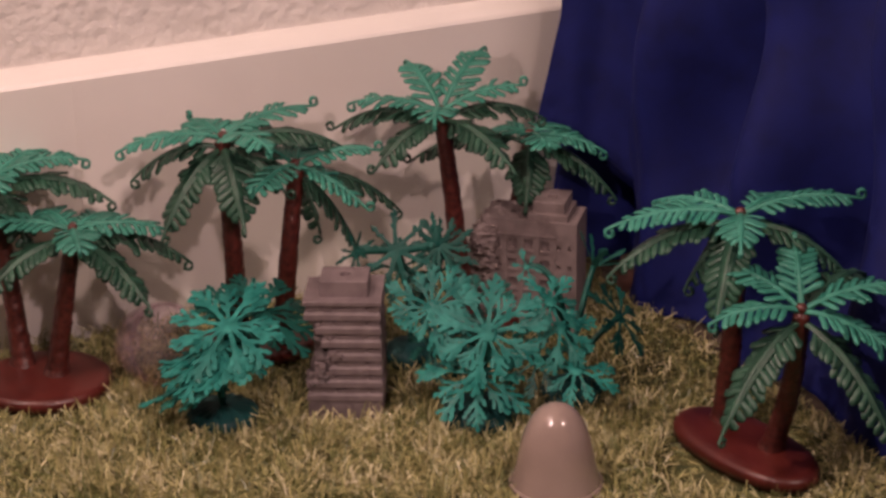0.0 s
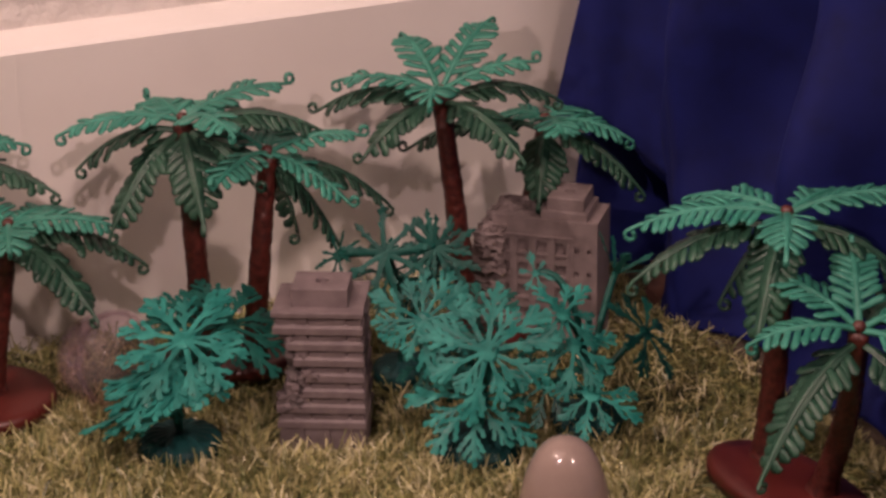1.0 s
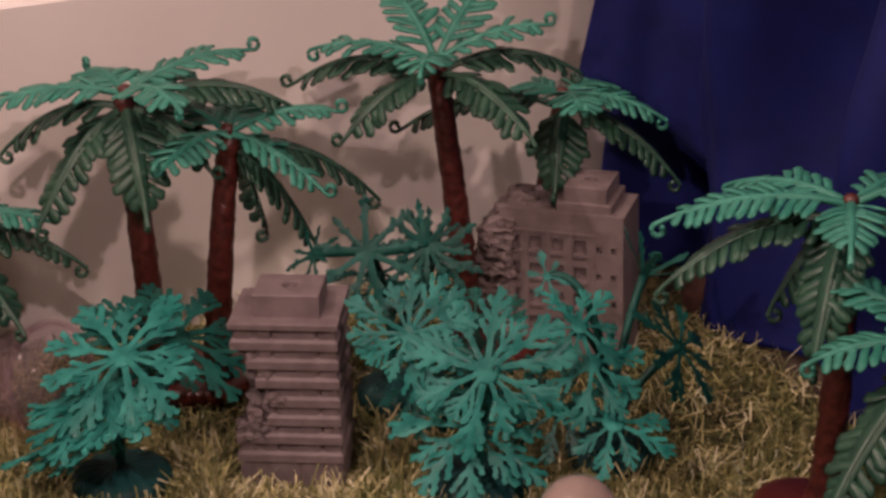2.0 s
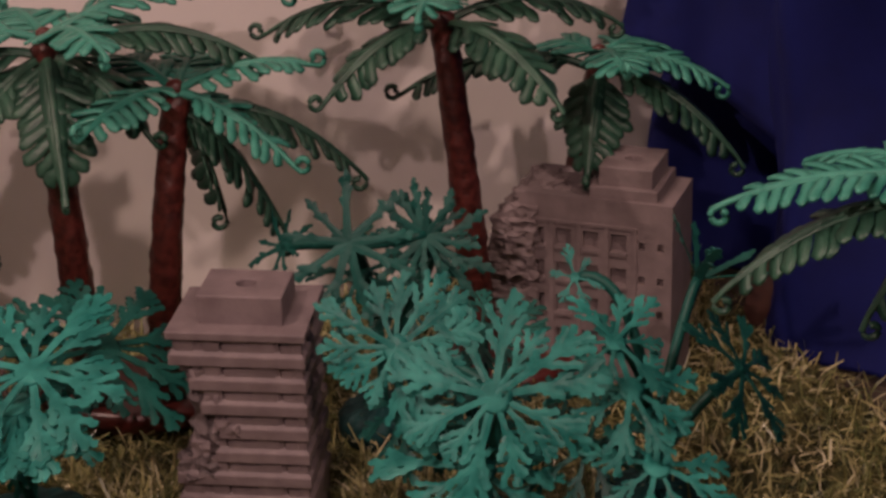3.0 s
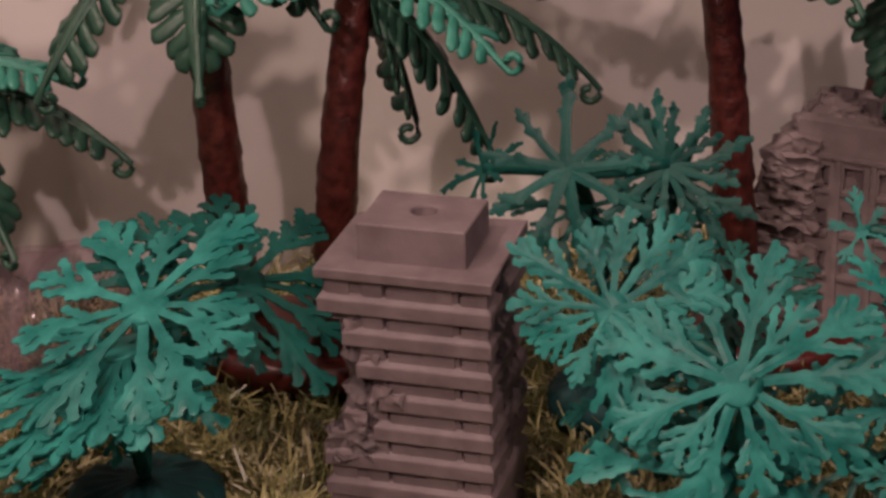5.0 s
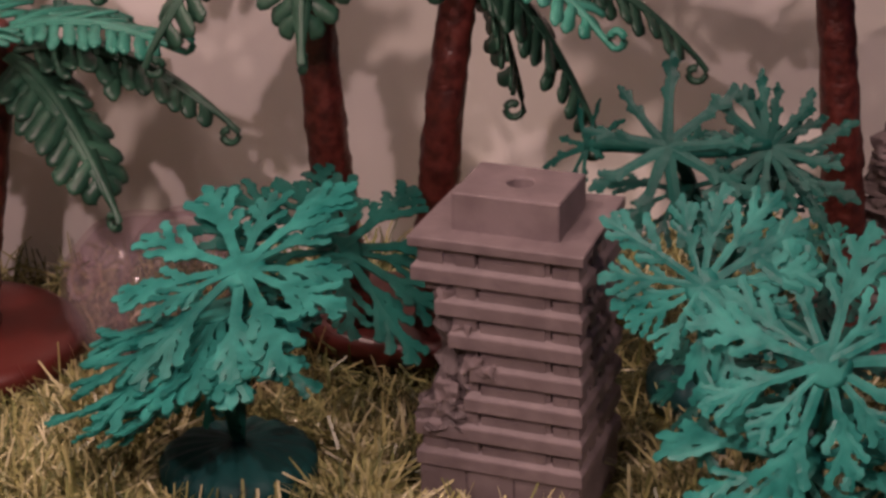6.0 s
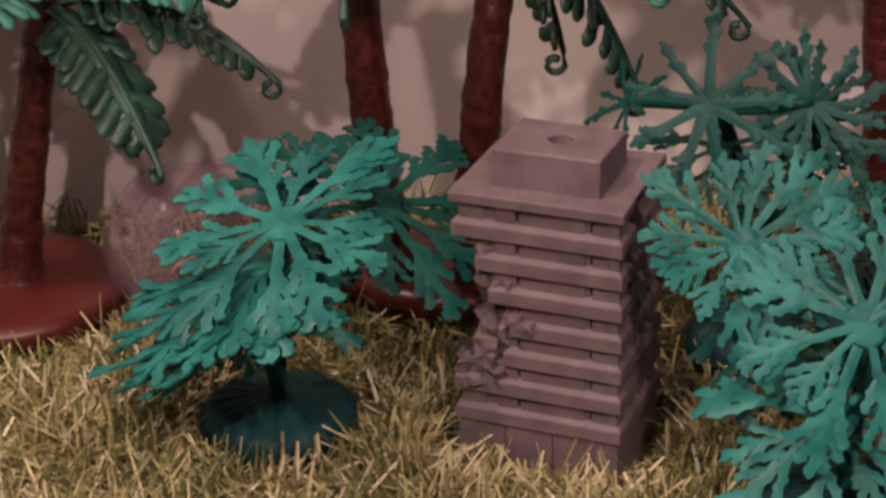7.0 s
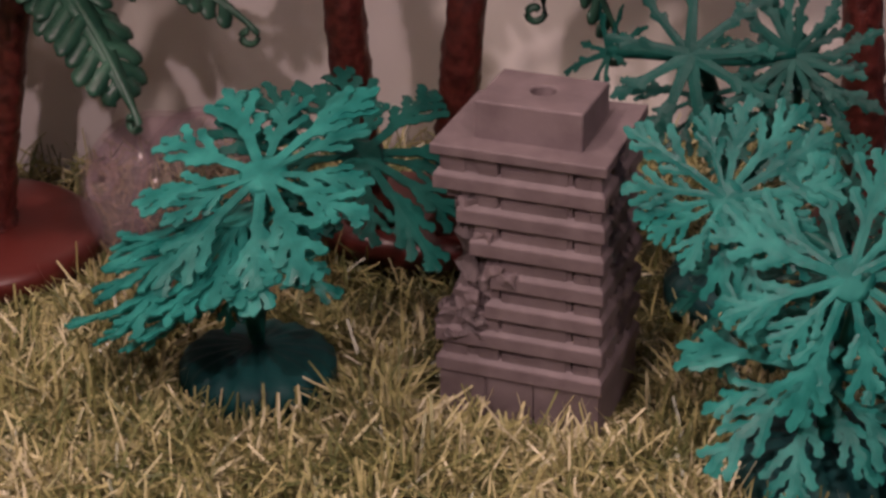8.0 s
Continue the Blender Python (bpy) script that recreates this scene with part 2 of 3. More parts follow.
for i in range(NX):
    for j in range(NY):
        q = [grid.get(k) for k in ((i, j), (i + 1, j), (i + 1, j + 1), (i, j + 1))]
        if all(q):
            bm.faces.new(q)
rim = [e for e in bm.edges if e.is_boundary]
low = bmesh.ops.extrude_edge_only(bm, edges=rim)["geom"]
for v in low:
    if isinstance(v, bmesh.types.BMVert):
        v.co.z = -0.0995
tagged(part("grass_mat", bm, M_MAT), "matted olive backing of an artificial grass mat", "grass mat", kind="structure")

rng = np.random.default_rng(7)


def blades(count, x0, x1, y0, y1, length, width):
    x, y = rng.uniform(x0, x1, count), rng.uniform(y0, y1, count)
    keep = inside_mat(x, y)
    x, y = x[keep], y[keep]
    n = len(x)
    clump = 0.5 + 0.5 * np.sin(x * 7.3 + 2 * np.sin(y * 5.1)) * np.sin(y * 6.7 + 1.5 * np.sin(x * 4.3))
    az = rng.uniform(0, 2 * np.pi, n) + 0.8 * np.sin(x * 5) * np.cos(y * 4)
    tilt = np.clip(rng.normal(0.95, 0.40, n), 0.05, 1.5)
    size = length * rng.uniform(0.55, 1.35, n) * (0.75 + 0.4 * clump)
    w = width * rng.uniform(0.6, 1.3, n)
    # fibres are pressed down round the tower and the plates
    low = (x > -0.07) & (x < 0.47) & (y > -0.085) & (y < 0.36)
    for cx, cy, r in ((-0.44, -0.04, 0.24), (0.905, 0.0, 0.24), (-1.46, 0.30, 0.38), (2.25, -0.36, 0.42), (1.30, -0.70, 0.27)):
        low |= (x - cx) ** 2 + (y - cy) ** 2 < r * r
    tilt, size = np.where(low, np.maximum(tilt, 1.15), tilt), np.where(low, size * 0.62, size)
    d = np.stack([np.cos(az), np.sin(az), np.zeros(n)], 1)
    s = np.stack([-np.sin(az), np.cos(az), np.zeros(n)], 1)
    turn = rng.uniform(-1.2, 1.2, n)[:, None]
    s = s * np.cos(turn) + np.array([0, 0, 1.0]) * np.sin(turn)
    base = np.stack([x, y, np.full(n, -0.075)], 1)
    up = np.array([0, 0, 1.0])
    rows = []
    for k, (f, ww) in enumerate(((0, 1.0), (0.5, 0.95), (1.0, 0.7))):
        bend = tilt * (0.55 + 0.6 * f)
        p = base + (d * np.sin(bend)[:, None] + up * np.cos(bend)[:, None]) * (size * f)[:, None]
        rows += [p - s * (w * ww)[:, None] / 2, p + s * (w * ww)[:, None] / 2]
    v = np.stack(rows, 1).reshape(-1, 3)
    o = (np.arange(n) * 6)[:, None]
    faces = np.concatenate([o + np.array([[0, 1, 3, 2]]), o + np.array([[2, 3, 5, 4]])])
    return v, faces


sets = [blades(54000, -2.6, 3.1, -0.4, 2.8, 0.115, 0.0080), blades(46000, -2.2, 3.2, -1.9, 0.3, 0.120, 0.0080), blades(26000, -1.2, 1.6, -0.9, 0.3, 0.14, 0.0074)]
vs, fs, off = [], [], 0
for v, f in sets:
    vs.append(v)
    fs.append(f + off)
    off += len(v)
me = bpy.data.meshes.new("grass")
me.from_pydata((np.concatenate(vs) * U).tolist(), [], np.concatenate(fs).tolist())
me.materials.append(M_GRASS)
tagged(new("grass", me), "straw-yellow and olive artificial grass fibres", "grass", kind="stuff")


# ---- blue cloth ----
def cloth_line(s):
    """The hem on the floor, from the baseboard to the front."""
    # the last three points are added out of view to block the floor lamp
    way = [(1.36, 2.42), (1.60, 2.02), (1.86, 1.55), (2.20, 1.02), (2.60, 0.36), (3.02, -0.34), (3.6, -1.3), (4.3, -2.46), (5.0, -3.62), (5.7, -4.78)]
    k = min(int(s * 9), 8)
    f = s * 9 - k
    return Vector((way[k][0] * (1 - f) + way[k + 1][0] * f, way[k][1] * (1 - f) + way[k + 1][1] * f, 0))


def fold(s, z):
    """How far the cloth stands out: gathered folds, wider towards the floor, and slanting pulls."""
    u = s * 9
    lean = u + 0.10 * z
    a = 0.27 * math.sin(lean * 4.1 + 0.7 * math.sin(lean * 1.7)) + 0.035 * math.sin(lean * 9.3 + 1.1 * z)
    a += 0.08 * math.sin((u * 1.4 - z * 1.5) * 2.2 + 1.0)
    pinch = math.exp(-((lean - 1.02) / 0.13) ** 2)
    return a * (0.75 + 0.25 * math.exp(-z * 0.5)) - 0.34 * pinch + 0.06 * noise.noise(Vector((u, z, 3)))


bm = bmesh.new()
rows = []
CS, CZ = 330, 80
for i in range(CS + 1):
    s = i / CS
    base = cloth_line(s)
    ahead = (cloth_line(min(s + 0.003, 1)) - cloth_line(max(s - 0.003, 0))).normalized()
    out = Vector((ahead.y, -ahead.x, 0))            # towards the landscape
    if out.x > 0:
        out = -out
    ease = min(1, max(0, (s - 0.08) / 0.36))
    rise = 2.7 + 4.9 * ease * ease * (3 - 2 * ease)      # low beside the wall; the unseen height in front blocks the floor lamp
    col = []
    for j in range(CZ + 1):
        z = rise * (j / CZ) ** 1.3
        back = 0.10 * min(z, 4.0) + 0.10 * (1 - math.exp(-z * 3))
        p = base - out * back + out * fold(s, z) * min(1, 0.35 + z) + Vector((0, 0, -0.06 + z))
        # stays in front of the baseboard
        gap = (p - W0).dot(WN)
        if gap < 0.06:
            p += WN * (0.06 - gap)
        col.append(bm.verts.new(p))
    rows.append(col)
for a, b in zip(rows, rows[1:]):
    for j in range(CZ):
        bm.faces.new((a[j], b[j], b[j + 1], a[j + 1]))
cloth = part("blue_cloth", bm, M_CLOTH)
tagged(cloth, "royal blue cloth hanging in soft folds to the floor", "cloth")
m = cloth.modifiers.new("thick", "SOLIDIFY")
m.thickness, m.offset = 0.0012, -1

# the loose flap of the cloth beside the baseboard
bm = bmesh.new()
rows = []
for i in range(61):
    s = i / 60
    col = []
    for j in range(51):
        f = j / 50
        hem = 0.74 - 0.10 * s + 0.05 * math.sin(s * 5)
        z = hem + (2.7 - hem) * f
        x = 1.17 + 0.16 * min(1, (z - hem) / 0.75) + 0.06 * max(0, z - 1.5) + s * (0.62 + 0.04 * z)
        y = 2.18 - s * 0.42 - 0.07 * math.sin(s * 6.5 + z) + 0.18 * f
        p = Vector((x, y, z))
        gap = (p - W0).dot(WN)
        if gap < 0.10:
            p += WN * (0.10 - gap)
        col.append(bm.verts.new(p))
    rows.append(col)
for a, b in zip(rows, rows[1:]):
    for j in range(50):
        bm.faces.new((a[j], b[j], b[j + 1], a[j + 1]))
flap = part("flap", bm, M_CLOTH, cloth, "loose overlapping edge of the blue cloth")
m = flap.modifiers.new("thick", "SOLIDIFY")
m.thickness = 0.0012


# ---- toy palms ----
def frond(parent, crown, tip, tier, seed):
    """One moulded frond: rib, rounded leaflets on both sides, curled end."""
    rnd = random.Random(seed)
    bm = bmesh.new()
    tip = Vector(tip)
    size = tip.length
    arch = (0.045 if tier == "u" else 0.085) * size / 0.5 + 0.015
    p0, p1, p2 = Vector((0, 0, 0)), tip * 0.5 + Vector((0, 0, arch * 1.6)), tip
    flat = Vector((tip.x, tip.y, 0))
    flat = flat.normalized() if flat.length > 0.02 else Vector((0, -1, 0))
    spine = [bezier(p0, p1, p2, k / 14) for k in range(15)]
    # curl at the end
    t_end = (spine[-1] - spine[-2]).normalized()
    side = t_end.cross(Vector((0, 0, 1))).normalized()
    bend = side.cross(t_end).normalized() * rnd.choice((-1, -1, 1))
    r = 0.027
    at = spine[-1]
    ang = 0.0
    curl = []
    for k in range(11):
        ang += 0.52
        rr = r * (1 - 0.055 * k)
        curl.append(at + t_end * 0.026 + (t_end * math.sin(ang) - bend * math.cos(ang)) * rr + bend * r)
    pts = spine + curl
    wide = [0.019 - 0.009 * k / 14 for k in range(15)] + [0.0105 + 0.0003 * k for k in range(11)]
    tube(bm, pts, wide, 0.8, sides=6)
    # the web along the rib that joins the feet of the leaflets
    side0 = t_end.cross(Vector((0, 0, 1)))
    top0 = side0.cross(t_end).normalized() if side0.length > 0.1 else Vector((0, 0, 1))
    web = [(0.024 if tier == "u" else 0.036) * math.sin(math.pi * (0.08 + 0.87 * k / 14)) ** 0.7 for k in range(15)]
    strip(bm, spine, web, web, top0, 0.0045)
    pairs = max(8, int(size * 21))
    for k in range(pairs):
        s = 0.14 + 0.80 * (k + 0.5) / pairs
        p = bezier(p0, p1, p2, s)
        tan = (bezier(p0, p1, p2, s + 0.02) - bezier(p0, p1, p2, s - 0.02)).normalized()
        across = tan.cross(Vector((0, 0, 1)))
        if across.length < 0.1:
            across = tan.cross(flat)
        across.normalize()
        up = across.cross(tan).normalized()
        reach = 0.099 * (0.55 + 0.75 * math.sin(math.pi * min(1, 0.16 + s * 0.84))) * rnd.uniform(0.9, 1.08)
        reach *= 0.80 if s > 0.85 else 1
        for sign in (-1, 1):
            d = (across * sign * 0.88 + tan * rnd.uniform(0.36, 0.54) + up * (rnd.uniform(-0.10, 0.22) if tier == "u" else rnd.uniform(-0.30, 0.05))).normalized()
            far = reach * rnd.uniform(0.88, 1.08)
            q = [p + d * far * f / 9 - up * 0.024 * (f / 9) ** 2 + tan * 0.010 * (f / 9) ** 2 for f in range(10)]
            ph = rnd.random()

            def lobe(f, side):
                knob = max(0.0, math.sin(2 * math.pi * (2.1 * f + ph + side))) ** 0.7
                return (0.0162 if tier == "u" else 0.0215) * (0.72 + 0.30 * f + 0.36 * knob * f) * math.sqrt(max(0.08, 1 - max(0.0, (f - 0.80) / 0.2) ** 2))

            strip(bm, q, [lobe(f / 9, 0.0) for f in range(10)], [lobe(f / 9, 0.5) for f in range(10)], up, 0.0048)
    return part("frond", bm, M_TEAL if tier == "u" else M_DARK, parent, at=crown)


def trunk(parent, foot, crown, seed, wide=0.051, belly=0.0):
    """A trunk with overlapping scales, slightly thicker at the foot."""
    rnd = random.Random(seed)
    bm = bmesh.new()
    foot, crown = Vector(foot), Vector(crown)
    sway = Vector((rnd.uniform(-0.03, 0.03), rnd.uniform(-0.02, 0.02) - belly, 0))
    n, m = 66, 18
    rings = []
    for i in range(n + 1):
        s = i / n
        c = foot.lerp(crown, s) + sway * math.sin(math.pi * s)
        r0 = wide * (1.22 - 0.34 * s) + 0.035 * math.exp(-s * 30)
        ring = []
        for k in range(m):
            a = 2 * math.pi * k / m
            row = s * 24
            saw = row % 1.0
            stag = (int(row) % 2) * 0.5
            lobe = abs(math.sin(3 * (a + stag * math.pi / 3 + 0.3 * noise.noise(Vector((s * 9, a, seed))))))
            r = r0 * (0.92 + 0.08 * (1 - saw) * (0.2 + 0.8 * lobe) + 0.14 * noise.noise(Vector((math.cos(a) * 2, math.sin(a) * 2, s * 22 + seed))))
            ring.append(bm.verts.new(c + Vector((math.cos(a), math.sin(a), 0)) * r))
        rings.append(ring)
    for a, b in zip(rings, rings[1:]):
        for k in range(m):
            bm.faces.new((a[k], a[(k + 1) % m], b[(k + 1) % m], b[k]))
    top = bm.verts.new(crown + Vector((0, 0, 0.03)))
    for k in range(m):
        bm.faces.new((rings[-1][k], rings[-1][(k + 1) % m], top))
    bm.faces.new(rings[0][::-1])
    return part("trunk", bm, M_BARK, parent, "reddish brown scaly plastic trunk")


def palm_base(parent, outline, thick=0.055):
    """A low plate with a rounded rim; outline gives the radius by angle."""
    bm = bmesh.new()
    n = 64
    rings = []
    for f, z in ((0.0, thick), (0.6, thick), (0.90, thick * 0.92), (0.97, thick * 0.72), (1.0, thick * 0.4), (1.0, -0.02)):
        rings.append([bm.verts.new((outline(2 * math.pi * k / n)[0] * max(f, 0.02), outline(2 * math.pi * k / n)[1] * max(f, 0.02), z)) for k in range(n)])
    for a, b in zip(rings, rings[1:]):
        for k in range(n):
            bm.faces.new((a[k], a[(k + 1) % n], b[(k + 1) % n], b[k]))
    bm.faces.new(rings[0])
    bm.faces.new(rings[-1][::-1])
    return part("base_plate", bm, M_BASE, parent, "glossy reddish brown base plate")


def palm(at, outline, stems, label, seed, belly=0.0):
    """A toy palm: plate, one or two trunks, and a crown of fronds on each."""
    ob = thing("toy_palm", at, label, "toy palm", "toy palms on the grass")
    palm_base(ob, outline)
    here = Vector(at)
    for n, (foot, crown, tips) in enumerate(stems):
        top = Vector(crown) - here
        trunk(ob, Vector(foot) - here + Vector((0, 0, 0.03)), top, seed + n, belly=belly)
        bm = bmesh.new()
        blob(bm, (0, 0, 0.035), (0.030, 0.030, 0.028), 0.1, seed, 2)
        part("knob", bm, M_BARK, ob, at=top)
        for k, (dx, dy, dz, tier) in enumerate(tips):
            frond(ob, top + Vector((0, 0, 0.02 if tier == "u" else -0.035)), (dx, dy, dz), tier, seed * 31 + n * 17 + k)
    return ob


def oval(a, b, turn=0.0, waist=0.0):
    def f(t):
        r = 1 - waist * (1 - math.cos(2 * t)) / 2
        x, y = a * math.cos(t), b * math.sin(t) * r
        return (x * math.cos(turn) - y * math.sin(turn), x * math.sin(turn) + y * math.cos(turn))
    return f


P1A = [(0.50, -0.02, 0.02, 'u'), (0.58, 0.08, -0.14, 'l'), (0.42, -0.23, -0.27, 'l'), (-0.48, -0.06, 0.05, 'u'), (-0.39, -0.31, -0.16, 'l'), (0.13, -0.43, 0.06, 'u'), (-0.24, 0.26, 0.01, 'u'), (0.16, 0.32, -0.03, 'u'), (0.12, 0.17, -0.25, 'l')]
P1B = [(0.47, 0.06, 0.09, 'u'), (0.63, -0.04, -0.05, 'l'), (-0.48, 0.00, 0.07, 'u'), (-0.50, -0.17, -0.09, 'l'), (0.12, -0.40, 0.08, 'u'), (-0.16, 0.34, 0.05, 'u'), (0.20, 0.35, 0.03, 'u'), (-0.25, -0.31, -0.19, 'l'), (0.23, -0.26, -0.24, 'l')]
P2A = [(-0.49, -0.19, 0.01, 'u'), (-0.47, -0.04, -0.15, 'l'), (0.43, 0.20, 0.11, 'u'), (0.60, 0.13, -0.03, 'l'), (-0.28, -0.33, -0.35, 'l'), (0.15, -0.41, -0.27, 'l'), (0.28, -0.36, 0.09, 'u'), (-0.20, 0.26, 0.01, 'u'), (0.17, 0.33, -0.02, 'u'), (0.33, -0.12, -0.20, 'l')]
P2B = [(0.01, 0.31, 0.02, 'u'), (0.41, 0.01, 0.09, 'u'), (0.364, -0.087, -0.19, 'u'), (0.525, 0.168, -0.255, 'l'), (-0.16, -0.42, 0.01, 'u'), (0.31, 0.06, -0.44, 'l'), (-0.41, 0.09, 0.01, 'l'), (-0.26, 0.17, 0.05, 'u'), (0.11, 0.07, -0.36, 'l')]
P3 = [(-0.19, 0.29, 0.19, 'u'), (0.21, 0.34, 0.25, 'u'), (0.42, 0.08, 0.13, 'u'), (-0.47, 0.00, 0.06, 'u'), (-0.01, -0.41, 0.11, 'u'), (-0.58, 0.05, -0.05, 'l'), (0.54, 0.15, -0.02, 'l'), (-0.34, -0.23, -0.18, 'l'), (0.39, -0.27, -0.16, 'l')]
P4 = [(0.40, -0.06, -0.06, 'u'), (0.47, -0.11, -0.26, 'l'), (-0.02, -0.33, -0.25, 'l'), (-0.66, -0.08, -0.06, 'l'), (0.10, -0.36, 0.06, 'u'), (-0.22, 0.10, -0.00, 'u'), (0.18, 0.31, -0.06, 'u')]
P5A = [(-0.62, -0.10, -0.02, 'u'), (-0.62, -0.12, -0.20, 'l'), (0.55, 0.04, 0.08, 'u'), (-0.38, 0.24, -0.02, 'u'), (0.29, 0.33, -0.03, 'u'), (-0.03, -0.39, 0.01, 'u'), (0.52, -0.02, -0.24, 'l'), (-0.13, -0.38, -0.36, 'l'), (-0.25, -0.04, -0.30, 'l')]
P5B = [(-0.41, -0.11, -0.00, 'u'), (-0.39, -0.41, -0.40, 'l'), (-0.01, 0.31, 0.21, 'u'), (0.47, 0.07, 0.11, 'u'), (0.47, -0.16, -0.17, 'u'), (0.43, -0.36, -0.49, 'l'), (-0.33, 0.21, 0.14, 'u'), (0.32, 0.34, 0.11, 'l')]

palm((-1.46, 0.30, 0), oval(0.365, 0.33), [((-1.40, 0.32, 0), (-1.25, 0.38, 0.84), P1A), ((-1.60, 0.42, 0), (-1.717, 0.62, 1.042), P1B)],
     "teal-green plastic toy palm with two trunks on an oval brown plate", 11)
palm((-0.36, 0.80, 0), oval(0.32, 0.23), [((-0.45, 0.70, 0), (-0.452, 0.55, 1.30), P2A), ((-0.23, 0.74, 0), (-0.085, 0.62, 1.12), P2B)],
     "plastic toy palm pair in front of the white baseboard", 23, 0.13)
palm((0.88, 1.22, 0), oval(0.24, 0.31, radians(-20)), [((0.785, 1.08, 0), (0.664, 1.14, 1.235), P3), ((0.96, 1.44, 0), (1.149, 1.50, 0.967), P4)],
     "tall plastic toy palm and shorter twin beside a ruined toy building", 37)
palm((2.25, -0.36, 0), oval(0.46, 0.27, radians(-52), 0.15), [((2.16, -0.12, 0), (2.19, -0.20, 1.19), P5A), ((2.37, -0.42, 0), (2.462, -0.58, 0.855), P5B)],
     "plastic toy palm pair on a brown plate before the blue cloth", 53)


# ---- plastic water plants ----
def leaf(parent, way, normal, size, seed, mat, droop, fine=False):
    """One flat arm: a narrow stalk that forks into blunt straps with knobbly margins."""
    rnd = random.Random(seed)
    bm = bmesh.new()
    way, normal = Vector(way).normalized(), Vector(normal).normalized()
    side = way.cross(normal).normalized()
    bow = rnd.uniform(-0.10, 0.10)

    def at(s):
        return way * size * s - normal * size * droop * s * s + side * size * bow * s * s

    w = size * (0.088 if fine else 0.041)

    def margin(f, freq, shift, bare):
        """Half width along a strap: knobs that start after the bare stalk, and a round end."""
        knob = max(0.0, math.sin(2 * math.pi * (freq * f + shift))) ** 0.6
        wide = 0.84 - 0.06 * f + 0.46 * knob * min(1, max(0, (f - bare) * 5))
        return w * wide * math.sqrt(max(0.03, 1 - max(0.0, (f - 0.93) / 0.07) ** 2))

    if fine:
        plain = margin

        def margin(f, freq, shift, bare):
            """Slender spikes that taper towards the end."""
            return plain(f, freq, shift, bare + 0.25) * (0.95 - 0.50 * f)

    n = 44
    freq, ph = rnd.uniform(5.2, 6.6), rnd.random()
    ss = [k / n for k in range(n + 1)]
    strip(bm, [at(f) for f in ss], [margin(f, freq, ph, 0.26) for f in ss], [margin(f, freq, ph + 0.5, 0.26) for f in ss], normal, size * 0.012)
    forks = [(0.38, 0.24), (0.46, 0.33), (0.56, 0.27), (0.64, 0.28), (0.74, 0.21), (0.84, 0.13)]
    if fine:
        forks = [(0.50, 0.14), (0.62, 0.16), (0.74, 0.13), (0.84, 0.10)]
    for k, (s, far) in enumerate(forks):
        sign = 1 if (k + seed) % 2 else -1
        s += rnd.uniform(-0.04, 0.04)
        p = at(s)
        tan = (at(s + 0.02) - at(s)).normalized()
        reach = size * far * rnd.uniform(0.80, 1.15)
        d0 = (tan * 0.80 + side * sign * rnd.uniform(0.42, 0.70)).normalized()
        lift = normal * size * rnd.uniform(-0.05, 0.04)
        m = 20
        fr, fp = rnd.uniform(2.6, 3.4), rnd.random()
        pts = [p + d0 * reach * (i / m) + tan * reach * 0.12 * (i / m) ** 2 + lift * (i / m) ** 1.5 for i in range(m + 1)]
        strip(bm, pts, [0.92 * margin(i / m, fr, fp, 0.15) for i in range(m + 1)], [0.92 * margin(i / m, fr, fp + 0.5, 0.15) for i in range(m + 1)],
              normal, size * 0.0105)
    return part("leaf", bm, mat, parent, smooth=False)


def whorl(parent, hub, normal, size, arms, seed, cup=0.12, droop=0.12, mat=None, spread=(0, 360), fine=False):
    """A rosette: a small domed hub with forked leaves round it."""
    rnd = random.Random(seed)
    normal = Vector(normal).normalized()
    a = normal.cross(Vector((0.13, 0.2, 1))).normalized()
    b = normal.cross(a).normalized()
    bm = bmesh.new()
    blob(bm, (0, 0, 0), (size * (0.07 if fine else 0.165),) * 3, 0.15, seed, 2)
    for v in bm.verts:
        v.co -= normal * v.co.dot(normal) * 0.94
    ob = part("whorl", bm, mat or M_LEAF, parent, at=hub)
    for k in range(arms):
        t = radians(spread[0] + (spread[1] - spread[0]) * (k + rnd.uniform(-0.22, 0.22)) / arms)
        d = a * math.cos(t) + b * math.sin(t) + normal * (cup + rnd.uniform(-0.10, 0.10))
        leaf(ob, d, (normal - d.normalized() * normal.dot(d.normalized())), size * rnd.uniform(0.70, 1.08), seed * 97 + k, mat or M_LEAF, droop, fine)
    return ob


def plant_base(parent, wide, mat=None):
    """A ribbed low dome."""
    bm = bmesh.new()
    n = 72
    rings = []
    for f, z in ((0.06, 0.065), (0.3, 0.062), (0.6, 0.054), (0.85, 0.040), (1.0, 0.015), (1.0, -0.05)):
        rings.append([bm.verts.new((wide * f * math.cos(2 * math.pi * k / n), wide * f * math.sin(2 * math.pi * k / n),
                                    z + (0.006 * math.cos(k * math.pi / 2) * f if z > 0.01 else 0))) for k in range(n)])
    for p, q in zip(rings, rings[1:]):
        for k in range(n):
            bm.faces.new((p[k], p[(k + 1) % n], q[(k + 1) % n], q[k]))
    bm.faces.new(rings[0])
    bm.faces.new(rings[-1][::-1])
    return part("base_disc", bm, mat or M_DISC, parent, "dark ribbed plastic base disc")


def stem(parent, pts, wide=0.017, mat=None):
    bm = bmesh.new()
    p = [Vector(v) for v in pts]
    line = [bezier(p[0], p[1], p[2], k / 10) for k in range(11)]
    tube(bm, line, [wide] * 11, 1.0, up=(0.3, 0.9, 0.1), sides=8)
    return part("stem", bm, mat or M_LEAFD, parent)


